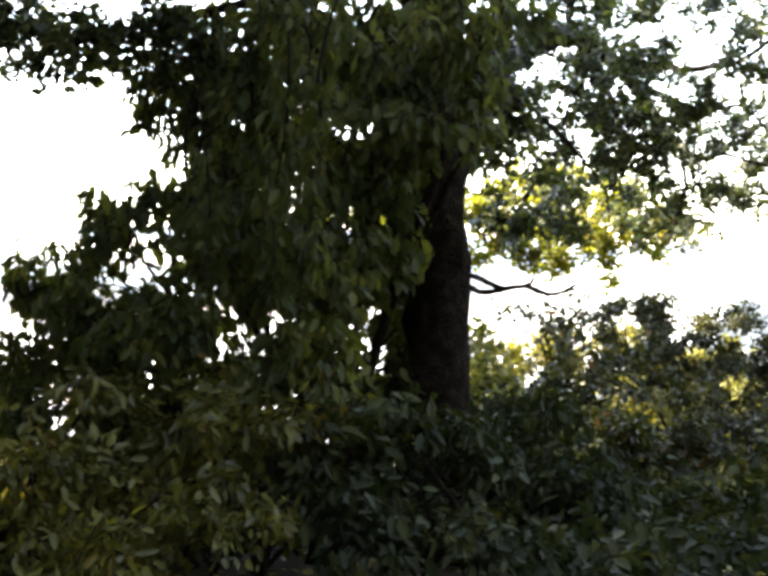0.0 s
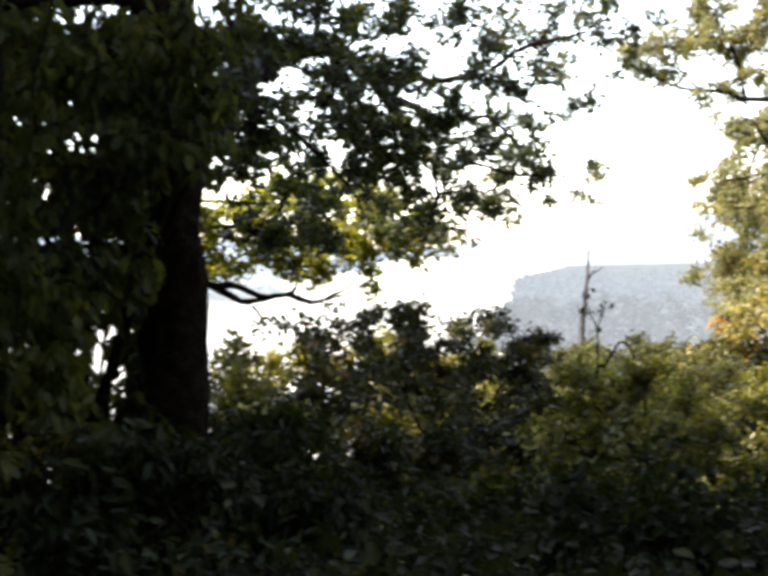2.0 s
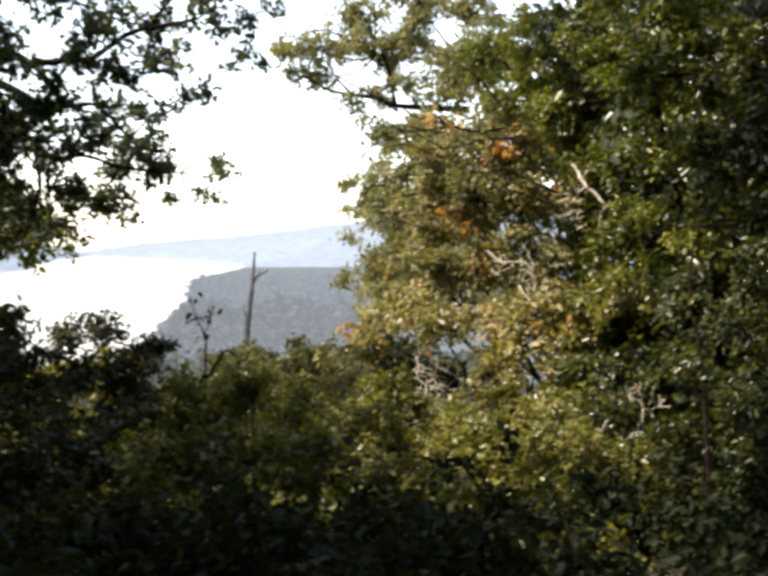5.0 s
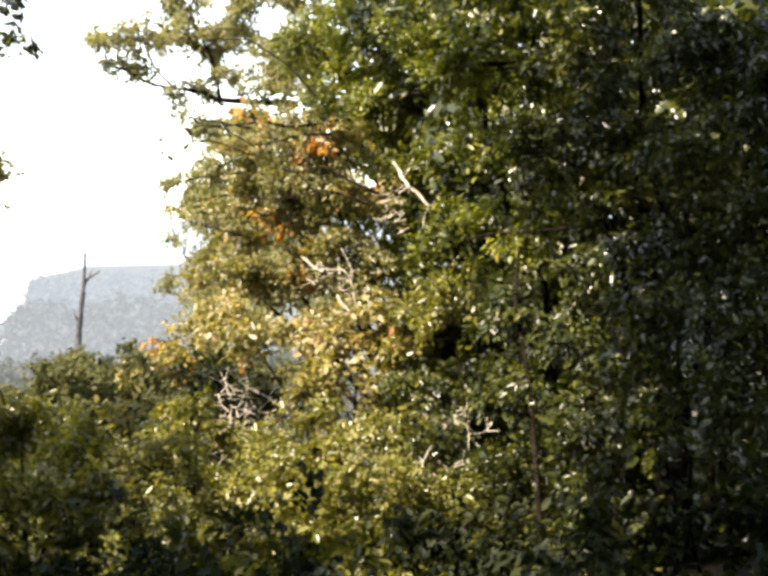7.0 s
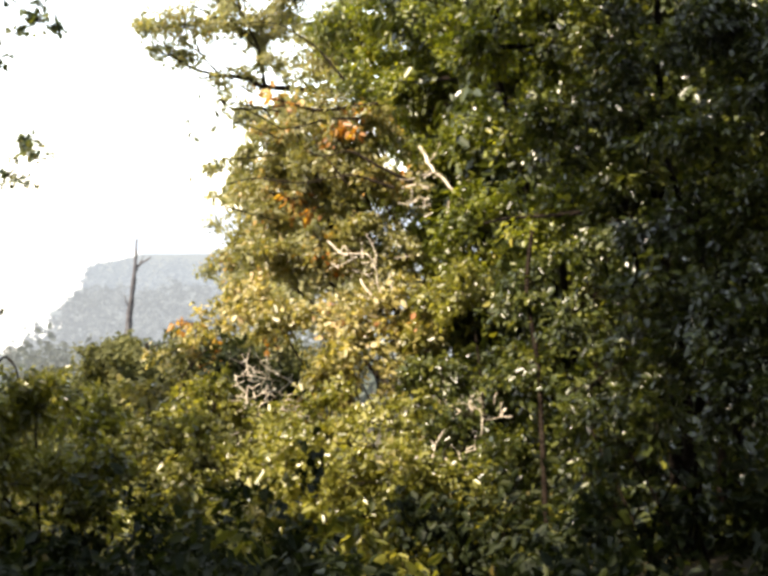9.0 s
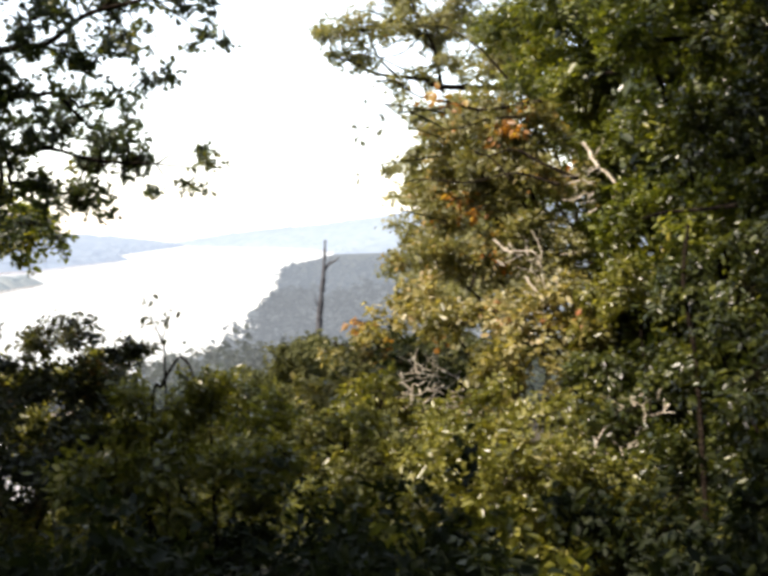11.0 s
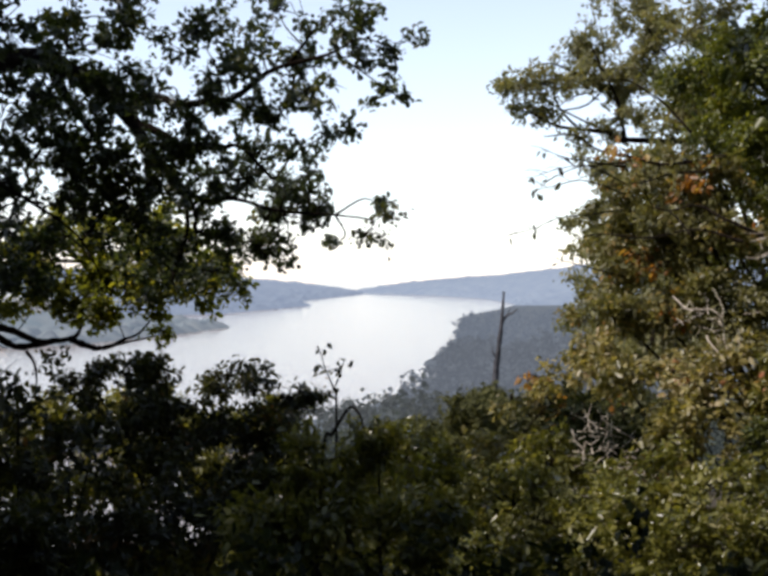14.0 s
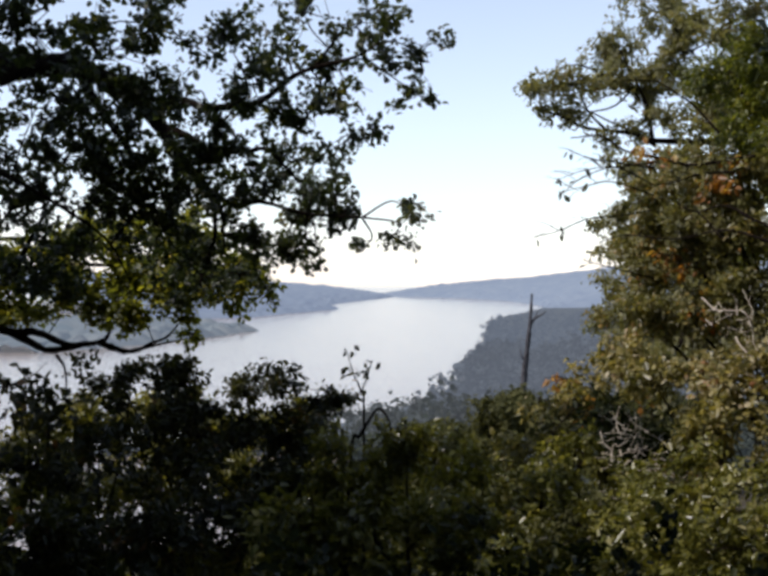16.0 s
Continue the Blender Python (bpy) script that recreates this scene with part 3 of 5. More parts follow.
# ---- a young oak behind it, sunlight put into its leaf colour ----
YOUNG_FOOT = (-6.2, 14.0)
yz = float(ground_z(*YOUNG_FOOT))
young = thing("young_oak", (*YOUNG_FOOT, yz), "young oak with dark crooked limbs, sunlight put into its yellow-green leaves", "tree")
young_trunk = limb("trunk", [(-6.2, 14.0, yz - 0.3), (-6.15, 14.0, 0.0), (-6.1, 13.95, 1.6), (-6.2, 13.9, 3.4)], 0.16, 0.05, BARK, young, "", 10)
young_limbs = [
    ([(-6.1, 13.95, 1.1), (-5.5, 13.5, 1.22), (-4.98, 13.4, 1.22), (-4.62, 13.61, 1.16), (-4.35, 13.78, 1.04), (-4.06, 13.9, 0.88), (-3.85, 13.99, 0.77),
      (-3.49, 14.11, 0.83), (-3.29, 14.19, 0.86), (-3.22, 14.25, 0.95), (-3.21, 14.27, 1.08)], 0.085, 0.016),
    ([(-4.7, 13.55, 1.18), (-4.24, 13.73, 1.0), (-3.95, 13.85, 0.98), (-3.65, 13.95, 0.84), (-3.48, 14.06, 0.83)], 0.05, 0.035),
    ([(-3.31, 14.16, 0.85), (-3.15, 14.22, 0.78), (-3.03, 14.28, 0.74), (-2.88, 14.34, 0.76), (-2.75, 14.4, 0.83), (-2.58, 14.45, 0.9), (-2.45, 14.52, 1.05)], 0.045, 0.01),
    ([(-2.95, 14.3, 0.75), (-2.63, 14.46, 0.82), (-2.35, 14.62, 0.88)], 0.022, 0.007),
    ([(-3.74, 13.9, 0.72), (-3.63, 13.8, 0.6), (-3.59, 13.76, 0.42), (-3.6, 13.74, 0.21)], 0.022, 0.008),
    ([(-5.5, 13.5, 1.22), (-4.9, 13.7, 1.5), (-4.2, 13.8, 1.7), (-3.3, 13.9, 1.75), (-2.4, 14.0, 1.7), (-1.6, 13.9, 1.55)], 0.05, 0.01),
    ([(-6.1, 13.95, 1.8), (-5.3, 13.8, 2.0), (-4.4, 13.9, 2.05), (-3.5, 14.1, 2.0)], 0.05, 0.012),
]
hosts = []
for pts, r0, r1 in young_limbs:
    limb("limb", pts, r0, r1, BARK, young_trunk)
    hosts.append(spline(pts))
pieces = []
reach(hosts, YOUNG_OAK, 0.012, pieces)
lv, tw = foliage([(x, y, z, r * 1.1, q * 1.35) for x, y, z, r, q in YOUNG_OAK], 0.075, 4.2, 0.7, 12, 0.2)
child("crown", leaf_mesh("crown", lv, SUN_TINTED_OAK_LEAF), young)
v, f = joined(pieces + tw)
tagged(child("branching", mesh_of("branching", v, f, BARK), young), kind="stuff")

# ---- what grows round it ----
VINE_A = [
    (-4.58, 4.97, 2.38, 0.21, 0.24), (-4.32, 5.04, 2.57, 0.24, 0.21), (-3.87, 4.66, 2.53, 0.22, 0.22),
    (-4.35, 5.09, 2.14, 0.2, 0.17), (-3.94, 4.69, 2.18, 0.22, 0.21), (-3.49, 4.27, 2.31, 0.23, 0.27),
    (-3.16, 4.33, 2.43, 0.23, 0.27), (-3.36, 4.14, 1.95, 0.24, 0.24), (-3.09, 4.2, 1.95, 0.19, 0.24),
    (-2.85, 4.31, 2.21, 0.18, 0.27), (-4.07, 4.67, 1.77, 0.25, 0.16), (-4.26, 4.61, 1.64, 0.24, 0.16),
] + [
    (-3.82, 4.44, 1.63, 0.25, 0.2), (-3.37, 4.15, 1.53, 0.24, 0.22), (-3.13, 4.41, 1.51, 0.13, 0.22),
    (-2.86, 4.07, 2.47, 0.18, 0.21), (-2.69, 4.21, 2.35, 0.13, 0.21), (-2.87, 4.02, 2.02, 0.15, 0.17),
    (-2.71, 4.15, 1.97, 0.08, 0.1), (-2.64, 4.59, 2.58, 0.15, 0.15),
]
VINE_B = [
    (-4.74, 4.96, 1.46, 0.23, 0.14), (-5.24, 5.28, 1.24, 0.23, 0.12), (-4.5, 4.51, 1.21, 0.29, 0.18),
    (-3.98, 4.39, 1.34, 0.25, 0.21), (-3.45, 3.92, 1.22, 0.24, 0.21), (-3.32, 4.36, 1.2, 0.12, 0.12),
    (-4.72, 4.4, 0.99, 0.29, 0.21), (-4.09, 4.12, 0.97, 0.27, 0.19), (-3.54, 3.66, 0.93, 0.22, 0.17),
    (-3.24, 3.52, 0.87, 0.18, 0.2), (-3.2, 5.1, 1.29, 0.11, 0.16), (-3.24, 5.28, 0.95, 0.1, 0.08),
] + [
    (-3.09, 3.94, 0.68, 0.14, 0.09), (-5.52, 5.13, 1.12, 0.23, 0.15), (-5.23, 4.69, 0.84, 0.24, 0.18),
    (-5.05, 4.29, 0.56, 0.24, 0.19), (-5.2, 5.18, 1.38, 0.21, 0.12), (-4.94, 5.09, 1.63, 0.14, 0.13),
    (-5.07, 4.79, 1.06, 0.23, 0.17), (-3.14, 4.99, 0.86, 0.08, 0.16), (-3.13, 5.12, 1.14, 0.07, 0.16),
    (-3.82, 5.07, 1.27, 0.16, 0.16), (-3.1, 4.61, 0.57, 0.1, 0.15), (-3.14, 4.73, 0.76, 0.09, 0.13),
] + [
    (-3.09, 4.78, 0.76, 0.1, 0.13), (-3.06, 4.56, 0.62, 0.1, 0.1),
]
UNDER_A = [
    (-4.5, 3.91, 0.68, 0.29, 0.22), (-4.05, 3.87, 0.63, 0.26, 0.21), (-3.55, 3.4, 0.63, 0.23, 0.19),
    (-3.17, 3.29, 0.58, 0.24, 0.2), (-2.93, 3.56, 0.66, 0.19, 0.15), (-4.08, 3.47, 0.35, 0.29, 0.2),
    (-3.53, 3.13, 0.36, 0.26, 0.18), (-3.02, 3.06, 0.34, 0.25, 0.15), (-2.68, 3.87, 0.48, 0.24, 0.2),
    (-2.6, 3.51, 0.22, 0.31, 0.17), (-4.45, 3.2, 0.42, 0.24, 0.17), (-4.25, 2.81, 0.26, 0.26, 0.14),
    (-3.85, 2.78, 0.27, 0.25, 0.12), (-4.57, 3.72, 0.19, 0.34, 0.24), (-4.49, 3.98, 0.32, 0.34, 0.24),
    (-4.69, 3.65, 0.05, 0.34, 0.24),
]
UNDER_B = [
    (-2.4, 4.61, 0.45, 0.3, 0.17), (-2.27, 4.55, 0.12, 0.35, 0.22), (-2.55, 5.62, 0.53, 0.23, 0.14),
    (-1.59, 5.16, -0.16, 0.32, 0.21), (-2.13, 4.97, 0, 0.33, 0.23), (-2.53, 4.76, 0.19, 0.32, 0.22),
    (-2.75, 5.57, 0.34, 0.31, 0.23), (-1.1, 5.51, -0.33, 0.31, 0.17),
]
SHRUB_A = [
    (-3.35, 10.94, 0.15, 0.33, 0.3), (-2.88, 11.49, 0.19, 0.39, 0.37), (-2.37, 11.72, 0.22, 0.4, 0.35),
    (-1.84, 12.03, 0.24, 0.41, 0.33), (-3.18, 9.39, -0.18, 0.4, 0.35), (-2.76, 10.43, -0.25, 0.46, 0.39),
    (-2.1, 10.96, -0.28, 0.48, 0.4), (-2.08, 8.89, -0.52, 0.44, 0.34), (-2.63, 7.89, -0.32, 0.38, 0.31),
    (-3.37, 9.07, 0.46, 0.25, 0.19), (-3.2, 8.05, 0.23, 0.31, 0.23),
]
SHRUB_B = [
    (-1.39, 12.5, -0.03, 0.37, 0.31), (-0.85, 12.67, 0.03, 0.34, 0.31), (-0.71, 12.4, -0.44, 0.45, 0.39),
    (-1.34, 11.44, -0.41, 0.47, 0.42), (-0.59, 11.3, -0.85, 0.5, 0.39), (-1.41, 9.85, -0.76, 0.49, 0.37),
    (-0.25, 10.18, -1.1, 0.51, 0.39), (-1.06, 8.75, -0.99, 0.46, 0.34), (0.5, 11.77, -0.15, 0.38, 0.27),
    (0.13, 11.07, -0.46, 0.36, 0.26), (0.53, 10.68, -0.49, 0.4, 0.3), (-0.11, 11.82, -0.47, 0.33, 0.27),
]
SHRUB_C = [
    (-2.2, 10.23, 0.71, 0.34, 0.17), (-1.6, 10.34, 0.7, 0.32, 0.21), (-1.07, 10.91, 0.65, 0.29, 0.17),
    (-0.59, 10.93, 0.49, 0.22, 0.18), (-1.51, 9.8, 0.29, 0.38, 0.34), (-0.89, 9.87, 0.28, 0.34, 0.32),
    (-1.01, 8.8, 0, 0.42, 0.34), (-1.6, 8.18, -0.06, 0.39, 0.29), (-2.08, 7.55, -0.02, 0.37, 0.26),
]
SHRUB_D = [
    (-0.29, 8.59, 0.24, 0.3, 0.26), (-0.08, 8.32, -0.12, 0.39, 0.29), (0.16, 8.71, 0.33, 0.19, 0.19),
    (0.39, 8.31, -0.15, 0.32, 0.27), (-0.47, 8.12, -0.08, 0.33, 0.27), (0.66, 9.34, -0.03, 0.27, 0.23),
]
plant("vine_covered_tree", VINE_A, 0.075, VINE_LEAF, "slender tree smothered by dark hanging vines", "tree", (-3.6, 4.9), 5, 0.035, 3.3, 0.45, 0.8)
VINE_BACK = [
    (-3.98, 5.6, 2.72, 0.39, 0.39), (-3.51, 5.73, 2.73, 0.33, 0.39), (-4.36, 5.31, 2.3, 0.26, 0.35),
    (-3.97, 5.69, 2.02, 0.36, 0.36), (-3.51, 5.81, 2.02, 0.31, 0.36), (-4.01, 5.69, 1.37, 0.36, 0.33),
    (-3.53, 5.82, 1.36, 0.28, 0.33), (-3.96, 5.45, 0.74, 0.38, 0.32), (-3.57, 5.55, 0.69, 0.23, 0.26),
    (-4.44, 5.32, 1.55, 0.32, 0.35), (-4.37, 5.09, 0.76, 0.42, 0.42), (-4.81, 4.9, 0.84, 0.39, 0.39),
    (-3.2, 5.34, 2.52, 0.17, 0.39), (-3.2, 5.5, 1.75, 0.12, 0.31), (-3.3, 5.6, 0.5, 0.3, 0.3), (-3.6, 5.5, 0.25, 0.35, 0.3), (-4.1, 5.3, 0.25, 0.35, 0.3), (-3.35, 5.7, 1.1, 0.14, 0.2),
]
plant("vine_curtain", VINE_BACK, 0.13, VINE_LEAF, "dense dark curtain of vine leaves beside the oak trunk", "vine", (-4.0, 6.0), 6, 0.03, 3.6, 0.5, 0.7)
plant("sun_tinted_bush", [
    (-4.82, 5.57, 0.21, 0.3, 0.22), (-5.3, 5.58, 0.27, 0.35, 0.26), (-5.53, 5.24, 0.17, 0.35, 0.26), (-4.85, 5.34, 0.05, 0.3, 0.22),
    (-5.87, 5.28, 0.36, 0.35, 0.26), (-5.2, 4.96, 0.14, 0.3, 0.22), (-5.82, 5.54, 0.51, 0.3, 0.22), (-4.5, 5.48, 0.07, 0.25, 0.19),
], 0.09, SUN_TINTED_LEAF, "yellow-green bush behind the vines, sunlight put into its leaf colour", "shrub", None, 5, 0.015, 3.2, 0.5, 0.25)
plant("vine_thicket", VINE_B, 0.085, VINE_LEAF, "dark thicket of hanging vine leaves under the oak", "thicket", (-3.9, 4.4), 5, 0.02, 3.6, 0.45, 0.7)
# Split by x so the leaf colours can carry the deeper and lighter shade
plant("leafy_undergrowth", [c for c in UNDER_A if c[0] > -3.3], 0.08, SHADE_TINTED_LEAF, "leafy undergrowth at the edge of the slope, shade put into its colour", "undergrowth", None, 5, 0.012, 4.0, 0.4, 0.4)
plant("leafy_undergrowth", [c for c in UNDER_A if c[0] <= -3.3], 0.075, HALF_SHADE_LEAF, "green leafy undergrowth at the edge of the slope, half shade put into its colour", "undergrowth", None, 6, 0.012, 4.0, 0.4, 0.4)
plant("leafy_undergrowth", UNDER_B, 0.08, SHADE_TINTED_LEAF, "leafy undergrowth at the edge of the slope, shade put into its colour", "undergrowth", None, 6, 0.012, 4.6, 0.4, 0.4)
# Brighter leaves on some of these shrubs paint the sun on them
plant("shrub", SHRUB_A, 0.072, SUN_TINTED_LEAF, "broad-leaved green shrub on the slope below the oak", "shrub", None, 5, 0.02, 4.4, 0.5, 0.25, "shrubs on the slope")
plant("shrub", SHRUB_B, 0.072, SUN_TINTED_LEAF, "broad-leaved green shrub on the slope below the oak", "shrub", None, 5, 0.02, 4.4, 0.5, 0.25, "shrubs on the slope")
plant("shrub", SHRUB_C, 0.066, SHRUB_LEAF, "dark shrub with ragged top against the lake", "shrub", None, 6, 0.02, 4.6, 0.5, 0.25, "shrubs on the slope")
plant("shrub", [
    (-2.51, 9.1, 0.57, 0.34, 0.23), (-2.49, 8.54, 0.25, 0.33, 0.22), (-2.15, 9.16, 0.26, 0.34, 0.23),
    (-2.78, 9.05, 0.79, 0.23, 0.17), (-2.01, 9.52, 0.44, 0.28, 0.2), (-2.26, 8.58, 0.11, 0.29, 0.18),
], 0.085, SHRUB_LEAF, "thin dark shrub through which the lake shows", "shrub", None, 5, 0.015, 1.7, 0.5, 0.25, "shrubs on the slope")
plant("shrub", SHRUB_D, 0.07, SUN_TINTED_LEAF, "low shrub on the slope, sunlight put into its leaf colour", "shrub", None, 5, 0.02, 5.0, 0.5, 0.25, "shrubs on the slope")

# ---- right of the view ----
RFAR = [
    (3.24, 25.51, 5.47, 0.47, 0.44), (3.94, 25.39, 5.6, 0.68, 0.33), (4.88, 26.1, 6.5, 0.6, 0.54),
    (5.32, 26.16, 5.62, 0.87, 0.6), (6.06, 24.89, 6.07, 0.89, 0.89), (5.82, 25.14, 4.81, 0.73, 0.37),
    (6.51, 23.65, 6.42, 0.9, 0.9), (6.57, 22.86, 4.79, 0.87, 0.87), (5.63, 24.79, 7.05, 0.63, 0.42),
    (4.75, 25.37, 4.74, 0.42, 0.26), (3.5, 26.0, 5.1, 0.3, 0.14), (4.05, 25.9, 4.98, 0.32, 0.16), (3.2, 25.9, 5.75, 0.2, 0.14),
    (5.0, 25.9, 6.9, 0.35, 0.22), (4.7, 25.9, 6.25, 0.3, 0.2),
]
RMID_A = [
    (2.8, 12.67, 2.45, 0.31, 0.26), (2.64, 12.72, 2.05, 0.29, 0.24), (3.08, 12.06, 2.75, 0.43, 0.33),
    (3, 12.13, 1.93, 0.53, 0.33), (2.74, 12.71, 1.59, 0.34, 0.29), (2.64, 13.23, 1.21, 0.3, 0.24),
    (3.01, 12.13, 1.25, 0.53, 0.38), (3.32, 11.52, 2.05, 0.43, 0.43), (3.45, 11.49, 1.36, 0.43, 0.43),
    (2.55, 13.05, 1.38, 0.16, 0.15), (3.33, 11.91, 2.45, 0.45, 0.35), (2.54, 13.14, 2.33, 0.16, 0.12),
]
RMID_B = [
    (2.54, 12.22, 0.83, 0.38, 0.23), (2.84, 11.11, 0.74, 0.53, 0.3), (2.2, 12.56, 0.48, 0.28, 0.15),
    (1.81, 12.3, 0.3, 0.25, 0.16), (2.85, 10.03, 0.34, 0.44, 0.32),
    (1.37, 10.81, 0.07, 0.33, 0.19), (3.23, 10.48, 0.79, 0.44, 0.35),
]
RLOW = [
    (1.52, 9.56, 0.09, 0.37, 0.26), (1.85, 8.88, 0.05, 0.43, 0.28), (2.25, 8.37, 0.07, 0.41, 0.3),
    (1.15, 9.06, -0.14, 0.37, 0.28), (1.49, 8.47, -0.25, 0.44, 0.28), (1.95, 7.87, -0.18, 0.42, 0.27),
    (2.34, 7.48, 0, 0.39, 0.29), (2.93, 9.15, -0.07, 0.4, 0.32), (3.14, 8.2, 0.02, 0.37, 0.3),
    (2.65, 9.48, -0.5, 0.43, 0.34), (2.76, 8.15, -0.44, 0.43, 0.29), (2.98, 7.39, -0.4, 0.37, 0.27),
    (3.42, 9.36, 0.39, 0.37, 0.26), (3.18, 7.2, 0.1, 0.25, 0.24),
]
RNEAR_A = [
    (3.25, 8.2, 2.84, 0.3, 0.33), (3.42, 7.56, 2.83, 0.31, 0.35), (3.59, 6.92, 2.69, 0.33, 0.33),
    (3.72, 6.24, 2.67, 0.33, 0.3), (3.45, 8.18, 2.27, 0.28, 0.26), (3.37, 7.1, 2.22, 0.33, 0.29),
    (3.47, 6.48, 2.13, 0.3, 0.28), (3.53, 5.84, 2.09, 0.28, 0.28), (3.53, 8.73, 1.72, 0.35, 0.26),
    (3.49, 7.64, 1.71, 0.31, 0.28), (3.4, 6.54, 1.65, 0.3, 0.28), (3.49, 5.89, 1.62, 0.31, 0.26),
    (3.35, 7.82, 3.41, 0.51, 0.31), (3.65, 6.66, 3.21, 0.46, 0.28), (3.86, 5.69, 2.42, 0.27, 0.36),
    (3.73, 5.48, 1.65, 0.26, 0.34),
]
RNEAR_B = [
    (3.14, 7.25, 1.18, 0.22, 0.23), (3.17, 6.55, 1.16, 0.27, 0.24), (3.23, 5.93, 1.15, 0.25, 0.25),
    (3.37, 5.48, 1.18, 0.27, 0.27), (3.57, 9.24, 0.99, 0.33, 0.25), (3.6, 10.41, 0.79, 0.37, 0.26),
    (3.09, 7.12, 0.7, 0.23, 0.21), (3.09, 6.32, 0.69, 0.24, 0.22), (3.17, 5.8, 0.68, 0.26, 0.21),
    (3.28, 5.36, 0.69, 0.25, 0.2), (3.04, 6.26, 0.26, 0.22, 0.19), (3.42, 5.04, 0.96, 0.24, 0.31),
]
RBACK = [
    (4.64, 10.17, 2.33, 0.88, 0.66), (5.19, 8.7, 2.27, 0.88, 0.68), (4.87, 10.06, 1.03, 0.88, 0.66),
    (5.39, 8.58, 1.03, 0.92, 0.64), (4.61, 9.5, -0.11, 0.84, 0.55), (4.92, 8.16, 0.03, 0.88, 0.57),
    (4.21, 7.65, -0.48, 0.81, 0.39), (4.68, 6.87, -0.32, 0.68, 0.47), (5.82, 8.21, 2.64, 0.8, 1.01),
]
RTALL = [
    (4.09, 12.38, 3.71, 0.55, 0.47), (4.11, 13.53, 3.16, 0.53, 0.39), (4.19, 11.92, 2.96, 0.48, 0.43),
    (4.09, 10.82, 3.3, 0.44, 0.44), (4.31, 10.84, 2.31, 0.44, 0.39), (4.32, 11.94, 1.52, 0.45, 0.35),
    (4.07, 12.56, 1.04, 0.47, 0.31), (4.16, 10.92, 1.25, 0.39, 0.35), (4.2, 13.58, 1.95, 0.45, 0.34),
    (3.8, 13.52, 3.91, 0.45, 0.39), (4.35, 12.02, 2.17, 0.41, 0.35), (4.38, 12.97, 2.42, 0.43, 0.38),
    (4.47, 11.66, 1.77, 0.35, 0.3),
]
autumn = plant("autumn_tree", RMID_A, 0.062, OLIVE_LEAF, "olive and russet small tree turning to autumn", "tree", (5.2, 12.6), 6, 0.04, 4.2, 0.5, 0.2)
for pts, r0 in (([
    (3.63, 10.82, 1.97), (3.36, 11.01, 2.12), (3.16, 11.28, 2.27), (2.95, 11.56, 2.23), (2.8, 11.9, 2.37),
], 0.02), ([
    (3.47, 10.88, 1.92), (3.14, 11.2, 2.04), (2.76, 11.52, 1.97), (2.38, 11.92, 2.02), (2.15, 12.18, 1.96),
], 0.016), ([
    (3.43, 11.26, 2.73), (2.96, 11.62, 2.68), (2.69, 11.9, 2.77), (2.41, 12.16, 2.87), (2.19, 12.29, 3.03),
    (1.91, 12.45, 3.03),
], 0.02), ([
    (3.26, 11.33, 2.59), (2.98, 11.52, 2.58), (2.79, 11.69, 2.52), (2.52, 11.96, 2.5),
], 0.015), ([
    (3.07, 11.12, 1.97), (2.97, 11.24, 2.14), (2.9, 11.36, 2.22), (2.77, 11.4, 2.25),
], 0.012), ([
    (3.17, 11.53, 2.97), (2.98, 11.75, 3.27), (2.85, 11.98, 3.43), (2.7, 12.2, 3.57), (2.44, 12.36, 3.6),
], 0.014)):
    limb("limb", pts, r0, r0 * 0.3, BARK, autumn, "thin bare dark limb", 6)
plant("leafy_tree", RTALL + [c for c in RNEAR_A if c[1] > 7.4], 0.06, EVERGREEN_LEAF, "tall yellow-green tree beside the dark evergreen", "tree", (6.2, 11.8), 6, 0.06, 4.2, 0.5, 0.2)
RFAR_B = [
    (4.99, 24.54, 2.65, 0.68, 0.58), (5.62, 23.31, 3.21, 0.9, 0.65), (5.74, 23.33, 1.91, 0.96, 0.65),
    (5.11, 24.53, 1.09, 0.78, 0.68), (4.97, 23.49, 0, 0.7, 0.45), (5.18, 20.36, 0.81, 0.84, 0.66),
    (5.04, 18.29, 2.48, 0.72, 0.6), (4.9, 17.31, 1.45, 0.69, 0.53), (4.29, 18.5, 0.15, 0.64, 0.4),
    (6.65, 23.06, 5, 0.87, 0.58), (6.63, 24.31, 3.08, 0.8, 0.45), (6.3, 25.38, 3.95, 0.63, 0.37),
    (5.87, 26.62, 2.22, 0.65, 0.6), (5.74, 25.61, 0.75, 0.78, 0.68), (5.81, 21.47, 1.68, 0.8, 0.53),
    (5.53, 20.48, 0.58, 0.76, 0.51), (4.7, 21.4, 3.56, 0.53, 0.35), (4.47, 21.54, 2.01, 0.44, 0.44),
]
plant("olive_tree", RFAR_B, 0.115, HAZED_OLIVE_LEAF, "olive tree standing farther down the slope, greyed by painted haze", "tree", (9.0, 21.5), 5, 0.09, 3.8, 0.5, 0.15)
